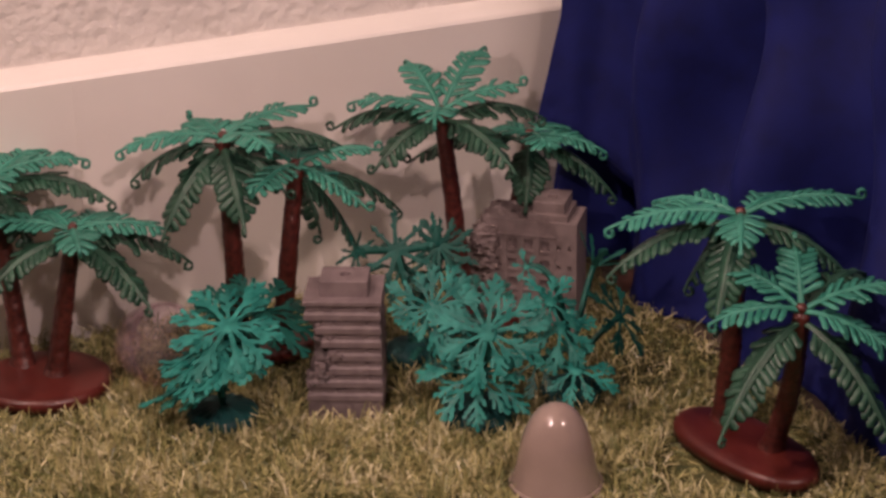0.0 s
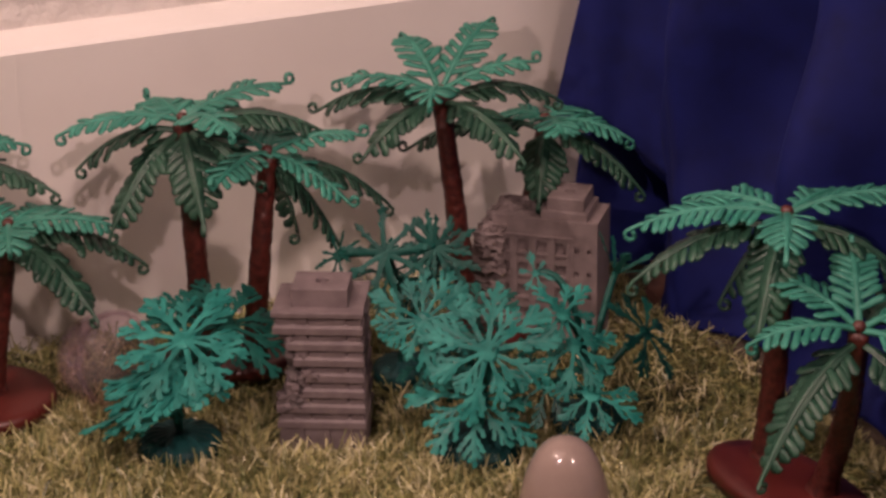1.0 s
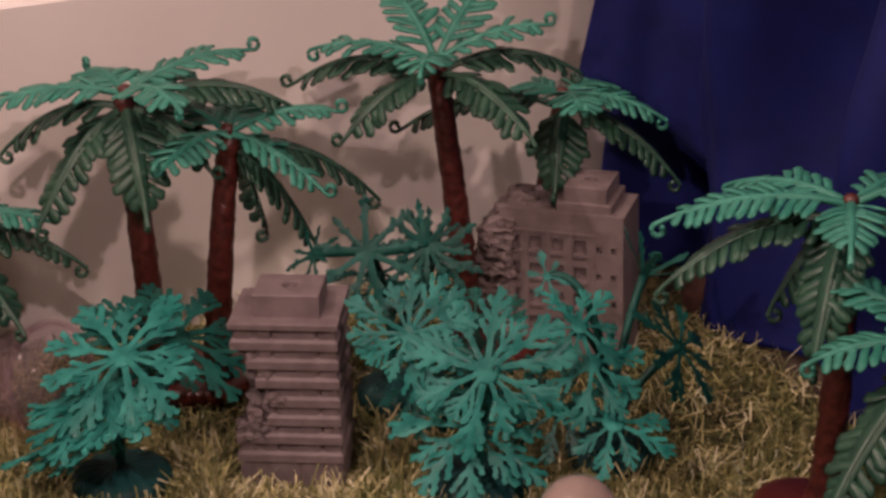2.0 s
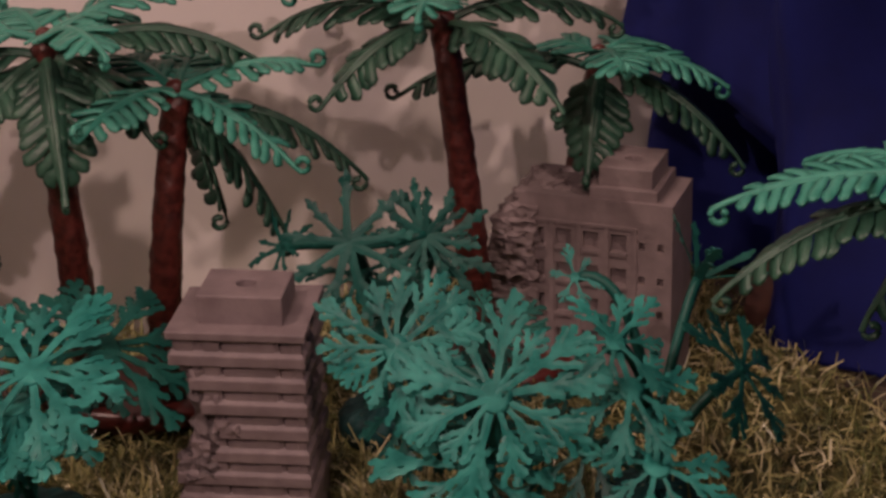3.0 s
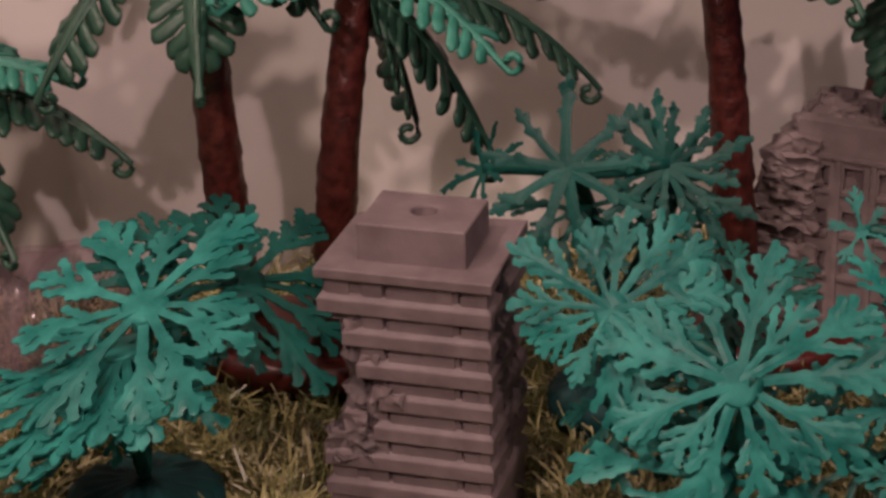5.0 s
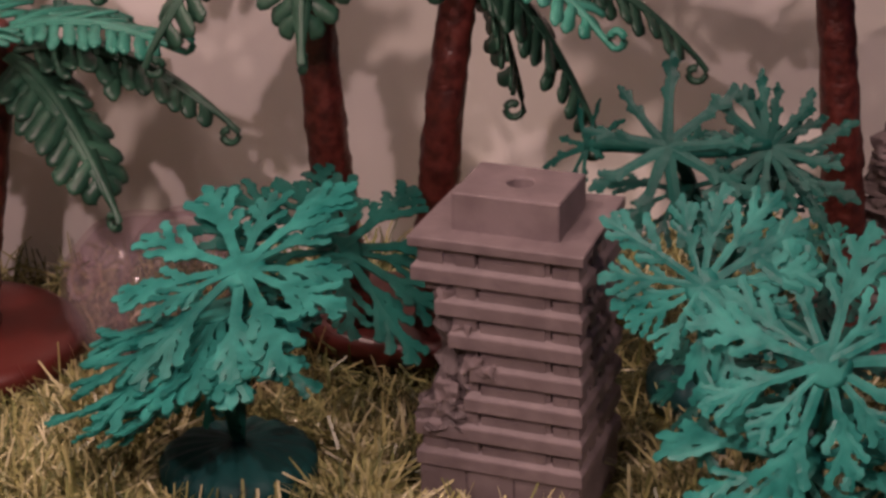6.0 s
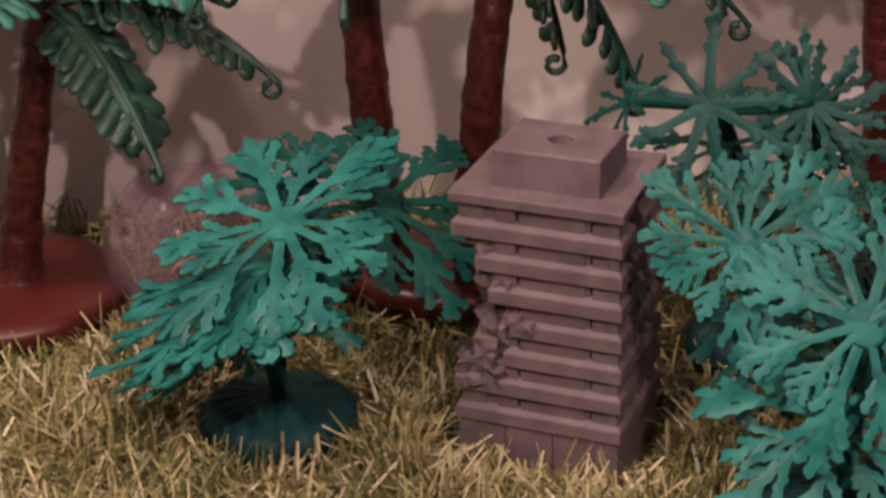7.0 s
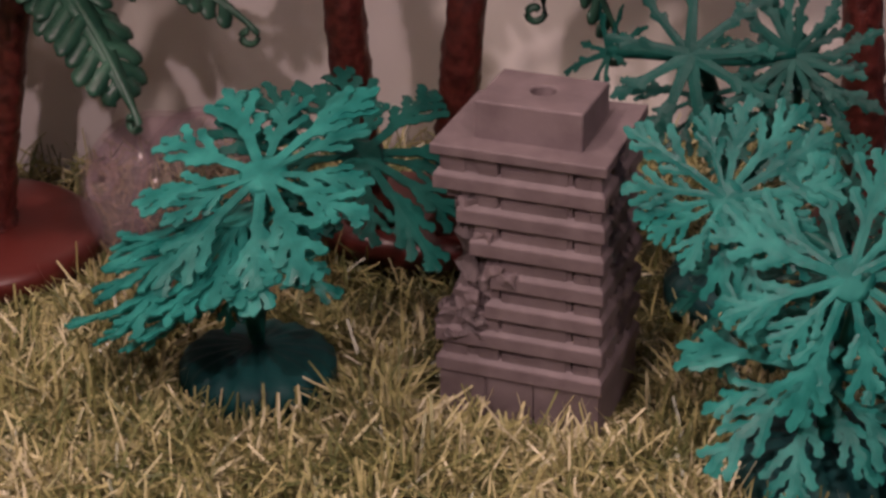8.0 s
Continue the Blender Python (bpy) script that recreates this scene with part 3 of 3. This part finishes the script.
def water_plant(at, label, whorls, stems, wide=0.17, turned=None):
    ob = thing("plastic_plant", at, label, "plastic plant", "plastic water plants")
    here = Vector(at)
    plant_base(ob, wide)
    for pts in stems:
        stem(ob, [Vector(p) - here for p in pts])
    for k, (hub, normal, size, arms, cup, droop, dark) in enumerate(whorls):
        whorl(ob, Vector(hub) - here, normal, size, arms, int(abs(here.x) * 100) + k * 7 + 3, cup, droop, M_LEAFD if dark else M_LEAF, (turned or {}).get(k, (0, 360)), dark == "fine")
    return ob


water_plant((-0.44, -0.04, 0), "teal plastic plant with forked leaves on a dark disc", [
    ((-0.376, -0.079, 0.535), (-0.06, -0.38, 0.92), 0.36, 12, 0.03, 0.10, False),
    ((-0.43, -0.09, 0.43), (-0.25, -0.10, 0.95), 0.38, 8, -0.02, 0.10, False),
    ((-0.46, -0.10, 0.25), (-0.30, 0.20, 0.93), 0.41, 7, -0.02, 0.08, False),
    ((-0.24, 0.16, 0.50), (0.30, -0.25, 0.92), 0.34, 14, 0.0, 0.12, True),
    ((-0.43, -0.10, 0.37), (0.0, -0.50, 0.86), 0.25, 10, 0.0, 0.30, False)],
    [((-0.44, -0.04, 0.03), (-0.43, 0.0, 0.3), (-0.376, -0.075, 0.525)), ((-0.44, -0.04, 0.1), (-0.45, -0.02, 0.3), (-0.47, -0.09, 0.39)),
     ((-0.44, -0.04, 0.08), (-0.46, -0.03, 0.2), (-0.47, -0.10, 0.22)), ((-0.43, -0.02, 0.2), (-0.36, 0.10, 0.4), (-0.24, 0.16, 0.50))], 0.188,
    {1: (65, 205), 2: (70, 190)})
water_plant((0.905, 0.0, 0), "teal plastic plant with large star-shaped leaf rosettes", [
    ((0.664, 0.0, 0.605), (0.0, -0.85, 0.52), 0.25, 14, 0.04, 0.05, False),
    ((0.95, -0.09, 0.512), (0.12, -0.80, 0.58), 0.32, 13, 0.03, 0.12, False),
    ((0.90, -0.10, 0.28), (0.05, -0.50, 0.85), 0.31, 11, -0.05, 0.26, False),
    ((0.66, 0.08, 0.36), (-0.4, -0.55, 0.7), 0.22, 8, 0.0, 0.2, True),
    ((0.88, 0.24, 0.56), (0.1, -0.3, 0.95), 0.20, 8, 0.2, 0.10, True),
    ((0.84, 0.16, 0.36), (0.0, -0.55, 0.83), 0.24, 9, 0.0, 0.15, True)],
    [((0.905, 0.0, 0.03), (0.92, 0.05, 0.3), (0.985, -0.08, 0.51)), ((0.985, -0.08, 0.51), (0.86, 0.02, 0.545), (0.69, 0.02, 0.60)),
     ((0.905, 0.0, 0.1), (0.90, 0.0, 0.2), (0.90, -0.09, 0.27)), ((0.90, 0.02, 0.2), (0.8, 0.05, 0.35), (0.67, 0.09, 0.36)),
     ((0.91, 0.02, 0.3), (0.9, 0.1, 0.5), (0.88, 0.24, 0.55)), ((0.905, 0.02, 0.1), (0.9, 0.08, 0.3), (0.84, 0.16, 0.355))], 0.195)
water_plant((1.38, 0.25, 0), "teal plastic plant with drooping forked leaves", [
    ((1.27, 0.18, 0.56), (0.25, -0.55, 0.78), 0.20, 8, 0.05, 0.15, False),
    ((1.32, 0.08, 0.46), (0.25, -0.60, 0.75), 0.25, 9, 0.0, 0.22, False),
    ((1.40, -0.03, 0.28), (0.2, -0.55, 0.8), 0.26, 9, -0.05, 0.22, False),
    ((1.14, 0.40, 0.66), (-0.1, -0.8, 0.5), 0.10, 6, 0.1, 0.05, False),
    ((1.64, 0.45, 0.35), (0.7, -0.2, 0.6), 0.26, 8, 0.1, 0.15, True),
    ((1.20, 0.02, 0.30), (-0.1, -0.6, 0.8), 0.23, 8, -0.05, 0.2, True),
    ((1.50, 0.55, 0.60), (0.5, 0.1, 0.85), 0.24, 5, 0.9, 0.0, "fine")],
    [((1.38, 0.25, 0.03), (1.4, 0.3, 0.4), (1.27, 0.20, 0.55)), ((1.38, 0.25, 0.2), (1.36, 0.2, 0.40), (1.32, 0.1, 0.45)),
     ((1.38, 0.25, 0.1), (1.4, 0.1, 0.23), (1.40, -0.01, 0.27)), ((1.37, 0.27, 0.3), (1.3, 0.4, 0.72), (1.14, 0.42, 0.65)),
     ((1.38, 0.26, 0.1), (1.5, 0.35, 0.3), (1.64, 0.45, 0.35)), ((1.38, 0.25, 0.1), (1.3, 0.1, 0.3), (1.2, 0.04, 0.29)),
     ((1.38, 0.27, 0.2), (1.45, 0.45, 0.5), (1.50, 0.55, 0.60))], 0.17)
water_plant((0.50, 0.72, 0), "dark teal plastic plant with spiky rosettes by the baseboard", [
    ((0.449, 0.493, 0.712), (0.0, -0.92, 0.36), 0.235, 9, 0.05, 0.05, "fine"),
    ((0.673, 0.56, 0.715), (0.25, -0.85, 0.40), 0.19, 15, 0.10, 0.06, "fine"),
    ((0.69, 0.60, 0.66), (0.3, -0.80, 0.45), 0.20, 13, 0.15, 0.12, "fine"),
    ((0.23, 0.58, 0.655), (-0.55, -0.6, 0.5), 0.14, 8, 0.25, 0.1, "fine"),
    ((0.46, 0.58, 0.57), (0.0, -0.5, 0.86), 0.23, 8, -0.05, 0.2, True),
    ((0.64, 0.62, 0.52), (0.1, -0.6, 0.8), 0.21, 8, -0.05, 0.2, True)],
    [((0.50, 0.72, 0.03), (0.50, 0.75, 0.5), (0.449, 0.52, 0.70)), ((0.449, 0.51, 0.70), (0.55, 0.50, 0.70), (0.673, 0.57, 0.715)),
     ((0.46, 0.55, 0.68), (0.35, 0.54, 0.69), (0.23, 0.585, 0.655)), ((0.50, 0.72, 0.2), (0.5, 0.7, 0.4), (0.46, 0.585, 0.56)),
     ((0.50, 0.72, 0.2), (0.58, 0.7, 0.4), (0.64, 0.62, 0.51)), ((0.54, 0.68, 0.3), (0.66, 0.68, 0.5), (0.69, 0.61, 0.65))], 0.15)


# ---- toy tower ----
def tower():
    ob = thing("toy_tower", (0, 0, 0), "grey plastic toy tower with a ruined corner", "toy building")
    W, D, H = 0.40, 0.31, 0.635
    # core, bitten away at the front left corner between the second and the sixth storey
    bm = bmesh.new()
    box(bm, 0.012, W - 0.012, 0.012, D - 0.012, -0.03, 0.098)
    box(bm, 0.026, W - 0.024, 0.024, D - 0.024, 0.098, 0.20)
    box(bm, 0.12, W - 0.024, 0.024, D - 0.024, 0.20, 0.50)
    box(bm, 0.06, 0.119, 0.17, D - 0.024, 0.20, 0.50)
    box(bm, 0.026, W - 0.024, 0.024, D - 0.024, 0.50, 0.607)
    part("core", bm, M_GREY, ob, smooth=False)
    # entrance storey seams
    for x0, x1, y0, y1 in ((0.008, 0.118, 0.006, 0.02), (0.126, 0.235, 0.006, 0.02), (0.239, W - 0.008, 0.006, 0.02), (W - 0.02, W - 0.006, 0.021, D - 0.01)):
        bm = bmesh.new()
        box(bm, x0, x1, y0, y1, -0.05, 0.094)
        part("base_panel", bm, M_GREY, ob, smooth=False)
    for k in range(7):
        z1 = 0.575 - 0.0775 * k
        x0 = (0.0, 0.055, 0.085, 0.135, 0.12, 0.0, 0.0)[k]
        bm = bmesh.new()
        # a storey band: a sloping ledge that runs round the tower
        outer = [(x0, 0.0), (W, 0.0), (W, D), (0.0 if x0 == 0 else 0.03, D)]
        if x0:
            outer += [(0.03, 0.16), (x0 - 0.02, 0.10), (x0 + 0.012, 0.05)]
        top = []
        cx, cy = W / 2, D / 2
        for (x, y) in outer:
            top.append((x + (0.014 if x < cx else -0.014), y + (0.014 if y < cy else -0.014)))
        lo = [bm.verts.new((x, y, z1 - 0.049)) for x, y in outer]
        mid = [bm.verts.new((x, y, z1 - 0.016)) for x, y in outer]
        hi = [bm.verts.new((x, y, z1)) for x, y in top]
        n = len(outer)
        for a, b in ((lo, mid), (mid, hi)):
            for i in range(n):
                bm.faces.new((a[i], a[(i + 1) % n], b[(i + 1) % n], b[i]))
        bm.faces.new(lo[::-1])
        bm.faces.new(hi)
        part("storey_band", bm, M_GREY, ob, smooth=False, wide=0.003)
        # blocks and sills between the bands
        for a, b, h in ((0.02, 0.075, 1.0), (0.105, 0.150, 1.0), (0.160, 0.240, 0.45), (0.240, 0.312, 0.95), (0.330, 0.365, 0.5), (0.366, 0.390, 0.98)):
            if a >= x0 - 0.01:
                bm = bmesh.new()
                box(bm, a, b, 0.009, 0.03, z1 - 0.004, z1 + 0.036 * h)
                part("window_block", bm, M_GREY, ob, smooth=False)
        for a, b in ((0.014, 0.152), (0.161, 0.323), (0.333, 0.388)):
            bm = bmesh.new()
            box(bm, max(a, x0 + 0.01), b, 0.0135, 0.03, z1 - 0.006, z1 + 0.032)
            part("window_panel", bm, M_GREY, ob, smooth=False)
        for i in range(4):
            y = 0.03 + i * 0.07
            bm = bmesh.new()
            box(bm, W - 0.03, W - 0.010, y, y + 0.04, z1 - 0.004, z1 + 0.035)
            part("window_block", bm, M_GREY, ob, smooth=False)
    # roof slab, slightly dished towards the back right
    bm = bmesh.new()
    box(bm, -0.004, W + 0.004, -0.004, D + 0.004, 0.609, H)
    for v in bm.verts:
        if v.co.x > 0.3 and v.co.y > 0.2:
            v.co.z += 0.020
    part("roof_slab", bm, M_GREY, ob, smooth=False, wide=0.004)
    # roof block with a round hole
    bm = bmesh.new()
    x0, x1, y0, y1, z0, z1 = 0.082, 0.332, 0.050, 0.245, H - 0.003, H + 0.092
    c = Vector((0.21, 0.150, z1))
    m = 32
    ring = [bm.verts.new((c.x + 0.029 * math.cos(2 * math.pi * k / m), c.y + 0.029 * math.sin(2 * math.pi * k / m), z1)) for k in range(m)]
    deep = [bm.verts.new((v.co.x, v.co.y, z1 - 0.03)) for v in ring]
    rim = []
    for k in range(m):
        a = 2 * math.pi * k / m
        dx, dy = math.cos(a), math.sin(a)
        f = min(((x1 - c.x) if dx > 0 else (c.x - x0)) / max(abs(dx), 1e-6), ((y1 - c.y) if dy > 0 else (c.y - y0)) / max(abs(dy), 1e-6))
        rim.append([c.x + dx * f, c.y + dy * f])
    for cx, cy in ((x0, y0), (x1, y0), (x1, y1), (x0, y1)):
        k = min(range(m), key=lambda i: (rim[i][0] - cx) ** 2 + (rim[i][1] - cy) ** 2)
        rim[k] = [cx, cy]
    top = [bm.verts.new((x, y, z1)) for x, y in rim]
    bot = [bm.verts.new((x, y, z0)) for x, y in rim]
    for k in range(m):
        j = (k + 1) % m
        bm.faces.new((ring[k], top[k], top[j], ring[j]))
        bm.faces.new((ring[j], deep[j], deep[k], ring[k]))
        bm.faces.new((top[k], bot[k], bot[j], top[j]))
    bm.faces.new(deep)
    bm.faces.new(bot)
    part("roof_block", bm, M_GREY, ob, "grey roof block with a round hole", smooth=False, wide=0.005)
    # rubble in the broken corner, its plastic darkened for the hollow's shade
    bm = bmesh.new()
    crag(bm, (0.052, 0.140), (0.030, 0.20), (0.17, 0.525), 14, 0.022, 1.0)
    part("rubble", bm, M_SHADE, ob, "crumbled broken corner, darkened as a shaded hollow", smooth=False)
    # lumps of masonry at the broken ends of the storeys
    for k, (x, y, z, r) in enumerate(((0.088, 0.012, 0.490, 0.026), (0.112, 0.010, 0.412, 0.023), (0.175, 0.006, 0.322, 0.022), (0.140, 0.010, 0.335, 0.024), (0.072, 0.014, 0.250, 0.028))):
        bm = bmesh.new()
        crag(bm, (x - r, x + r), (y - 0.006, y + 0.05), (z - r * 0.7, z + r * 0.7), 5, 0.010, 6.0 + k)
        part("masonry_lump", bm, M_GREY, ob, smooth=False)
    # the heap below shares that shade-darkened plastic
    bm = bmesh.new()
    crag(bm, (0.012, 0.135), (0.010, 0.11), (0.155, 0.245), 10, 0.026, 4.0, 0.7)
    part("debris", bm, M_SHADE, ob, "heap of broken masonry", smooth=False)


tower()


# ---- toy ruin behind ----
def ruin():
    ob = thing("toy_ruin", (1.413, 1.035, 0), "grey plastic toy building, one end collapsed to rubble", "toy building", turn=-12.6)
    H, D, L = 0.632, 0.27, 0.52
    rnd = random.Random(9)
    cols = [(-0.487, -0.433), (-0.395, -0.341), (-0.302, -0.248), (-0.207, -0.153)]
    rows = [(0.455, 0.515), (0.335, 0.395), (0.215, 0.275), (0.095, 0.155)]
    holes = [(a, b, c, d) for c, d in rows for a, b in cols] + [(a, a + 0.022, c + 0.012, c + 0.040) for c, d in rows for a in (-0.112, -0.050)]
    xs = sorted({-L, 0.0} | {v for h in holes for v in h[:2]})
    zs = sorted({-0.03, H} | {v for h in holes for v in h[2:]})
    bm = bmesh.new()

    def inside(x, z):
        return any(a < x < b and c < z < d for a, b, c, d in holes)

    for x0, x1 in zip(xs, xs[1:]):
        for z0, z1 in zip(zs, zs[1:]):
            deep = 0.022 if inside((x0 + x1) / 2, (z0 + z1) / 2) else 0.0
            bm.faces.new([bm.verts.new(c) for c in ((x0, deep, z0), (x1, deep, z0), (x1, deep, z1), (x0, deep, z1))])
    for a, b, c, d in holes:
        for q in (((a, c), (b, c)), ((b, c), (b, d)), ((b, d), (a, d)), ((a, d), (a, c))):
            (p, r), (s, t) = q
            bm.faces.new([bm.verts.new(v) for v in ((p, 0, r), (s, 0, t), (s, 0.022, t), (p, 0.022, r))])
    for q in (((0, 0, -0.03), (0, D, -0.03), (0, D, H), (0, 0, H)), ((0, D, -0.03), (-L, D, -0.03), (-L, D, H), (0, D, H)),
              ((-L, 0, -0.03), (-L, D, -0.03), (-L, D, H), (-L, 0, H))):
        bm.faces.new([bm.verts.new(v) for v in q])
    for q in (((0, 0, H), (0, D, H), (-0.30, D, H), (-0.30, 0, H)), ((-0.30, 0, H), (-0.30, 0.045, H), (-L, 0.045, H), (-L, 0, H)),
              ((-0.30, 0.045, H - 0.03), (-0.30, D, H - 0.03), (-L, D, H - 0.03), (-L, 0.045, H - 0.03)),
              ((-0.30, 0.045, H), (-0.30, D, H), (-0.30, D, H - 0.03), (-0.30, 0.045, H - 0.03)),
              ((-0.30, 0.045, H), (-L, 0.045, H), (-L, 0.045, H - 0.03), (-0.30, 0.045, H - 0.03))):
        bm.faces.new([bm.verts.new(v) for v in q])
    bmesh.ops.remove_doubles(bm, verts=bm.verts[:], dist=1e-5)
    part("body", bm, M_GREY2, ob, smooth=False)
    for x in (-0.415, -0.322, -0.228, -0.132, -0.51):
        bm = bmesh.new()
        box(bm, x, x + 0.014, -0.005, 0.004, 0.0, 0.535)
        part("pilaster", bm, M_GREY2, ob, smooth=False)
    bm = bmesh.new()
    box(bm, -L, -0.118, -0.007, 0.004, 0.536, 0.546)
    part("cornice", bm, M_GREY2, ob, smooth=False)
    for c, d in rows:
        for a, b in cols:
            bm = bmesh.new()
            box(bm, a - 0.002, b + 0.002, -0.008, 0.012, c - 0.014, c - 0.002)
            part("window_sill", bm, M_GREY2, ob, smooth=False)
    bm = bmesh.new()
    box(bm, -0.285, -0.055, 0.016, 0.262, H - 0.003, H + 0.038)
    part("roof_step", bm, M_GREY2, ob, smooth=False, wide=0.004)
    bm = bmesh.new()
    x0, x1, y0, y1, z0, z1 = -0.258, -0.078, 0.034, 0.246, H + 0.036, H + 0.104
    c = Vector(((x0 + x1) / 2, (y0 + y1) / 2, z1))
    m = 24
    ring = [bm.verts.new((c.x + 0.027 * math.cos(2 * math.pi * k / m), c.y + 0.027 * math.sin(2 * math.pi * k / m), z1)) for k in range(m)]
    deep = [bm.verts.new((v.co.x, v.co.y, z1 - 0.03)) for v in ring]
    rim = []
    for k in range(m):
        a = 2 * math.pi * k / m
        dx, dy = math.cos(a), math.sin(a)
        f = min((x1 - c.x) / max(abs(dx), 1e-6), (y1 - c.y) / max(abs(dy), 1e-6))
        rim.append([c.x + dx * f, c.y + dy * f])
    for cx, cy in ((x0, y0), (x1, y0), (x1, y1), (x0, y1)):
        k = min(range(m), key=lambda i: (rim[i][0] - cx) ** 2 + (rim[i][1] - cy) ** 2)
        rim[k] = [cx, cy]
    top = [bm.verts.new((x, y, z1)) for x, y in rim]
    bot = [bm.verts.new((x, y, z0)) for x, y in rim]
    for k in range(m):
        j = (k + 1) % m
        bm.faces.new((ring[k], top[k], top[j], ring[j]))
        bm.faces.new((ring[j], deep[j], deep[k], ring[k]))
        bm.faces.new((top[k], bot[k], bot[j], top[j]))
    bm.faces.new(deep)
    part("roof_block", bm, M_GREY2, ob, "grey roof block with a round hole", smooth=False, wide=0.004)
    for k in range(15):
        z = 0.585 - 0.043 * k
        far = 0.045 + 0.012 * k + 0.03 * rnd.random()
        y0, y1 = -0.03 + 0.03 * rnd.random(), D - 0.02 - 0.05 * rnd.random()
        ledge = bmesh.new()
        crag(ledge, (-L - far, -L + 0.06), (y0, y1), (z - 0.040, z), 7, 0.017, 2.0 + k * 1.3)
        part("rubble_ledge", ledge, M_GREY2, ob, "crumbled masonry of the collapsed end", smooth=False)
    bm = bmesh.new()
    crag(bm, (-L - 0.02, -0.29), (0.04, D), (H - 0.10, H - 0.012), 16, 0.026, 7.0)
    part("roof_debris", bm, M_GREY2, ob, "broken roof surface", smooth=False)


ruin()


# ---- egg-shaped dome ----
bm = bmesh.new()
prof = [(0.0, 0.425), (0.03, 0.422), (0.07, 0.408), (0.104, 0.378), (0.135, 0.33), (0.160, 0.27), (0.178, 0.20), (0.192, 0.13), (0.203, 0.07), (0.216, 0.03), (0.222, 0.01), (0.220, -0.03), (0.0, -0.03)]
n = 56
rings = [[bm.verts.new((max(r, 1e-4) * math.cos(2 * math.pi * k / n), max(r, 1e-4) * math.sin(2 * math.pi * k / n), z)) for k in range(n)] for r, z in prof]
for a, b in zip(rings, rings[1:]):
    for k in range(n):
        bm.faces.new((a[k], a[(k + 1) % n], b[(k + 1) % n], b[k]))
bmesh.ops.remove_doubles(bm, verts=bm.verts[:], dist=2e-4)
egg = part("egg_dome", bm, M_EGG, at=(1.30, -0.70, 0))
bm = bmesh.new()
ring = [Vector((0.220 * math.cos(2 * math.pi * k / 56), 0.220 * math.sin(2 * math.pi * k / 56), 0.0)) for k in range(57)]
tube(bm, ring, [0.014] * 57, 1.0, sides=8)
part("rim", bm, M_EGG, egg, "rolled lower rim")
tagged(egg, "glossy beige plastic egg-shaped dome on the grass", "plastic dome")

# ---- clear plastic capsule ----
def shell(bm, profile, thick, n=48):
    """A turned thin-walled cup: outer wall, inner wall and a rounded lip."""
    inner = [(max(r - thick, 0.0004), z - thick * 0.6) for r, z in reversed(profile)]
    rings = [[bm.verts.new((max(r, 0.0004) * math.cos(2 * math.pi * k / n), max(r, 0.0004) * math.sin(2 * math.pi * k / n), z)) for k in range(n)]
             for r, z in profile + inner]
    for p, q in zip(rings, rings[1:]):
        for k in range(n):
            bm.faces.new((p[k], p[(k + 1) % n], q[(k + 1) % n], q[k]))
    for k in range(n):
        bm.faces.new((rings[-1][k], rings[-1][(k + 1) % n], rings[0][(k + 1) % n], rings[0][k]))


bm = bmesh.new()
shell(bm, [(0.0, 0.215), (0.06, 0.208), (0.115, 0.185), (0.155, 0.145), (0.178, 0.09), (0.186, 0.03), (0.190, -0.04), (0.198, -0.06)], 0.012)
lean = Matrix.Rotation(radians(62), 4, "X") @ Matrix.Rotation(radians(-24), 4, "Y") @ Matrix.Scale(1.12, 4)
for v in bm.verts:
    v.co = lean @ v.co
cap = part("clear_capsule", bm, M_CLEAR, at=(-0.83, 0.32, 0.232))
tagged(cap, "clear smoky plastic capsule half hidden by a plant", "plastic capsule")
bm = bmesh.new()
tube(bm, [lean @ Vector((0.196 * math.cos(2 * math.pi * k / 40), 0.196 * math.sin(2 * math.pi * k / 40), -0.05)) for k in range(41)], [0.014] * 41, 1.0, sides=8)
part("rim", bm, M_CLEAR, cap, "rounded clear rim")
bm = bmesh.new()
tube(bm, [lean @ Vector((0.055 * math.cos(t * 0.5) * (1 - 0.03 * t), 0.055 * math.sin(t * 0.5) * (1 - 0.03 * t), 0.212)) for t in range(20)], [0.009] * 20, 1.0, sides=6)
part("swirl", bm, M_CLEAR, cap, "moulded spiral mark")

# ---- brown stone under the hem ----
bm = bmesh.new()
blob(bm, (0, 0, 0), (0.16, 0.12, 0.13), 0.5, 8, 3, 2.2)
tagged(part("brown_stone", bm, M_ROCK, at=(1.80, 1.66, 0.05)), "dark reddish brown rough stone beside the cloth", "stone")
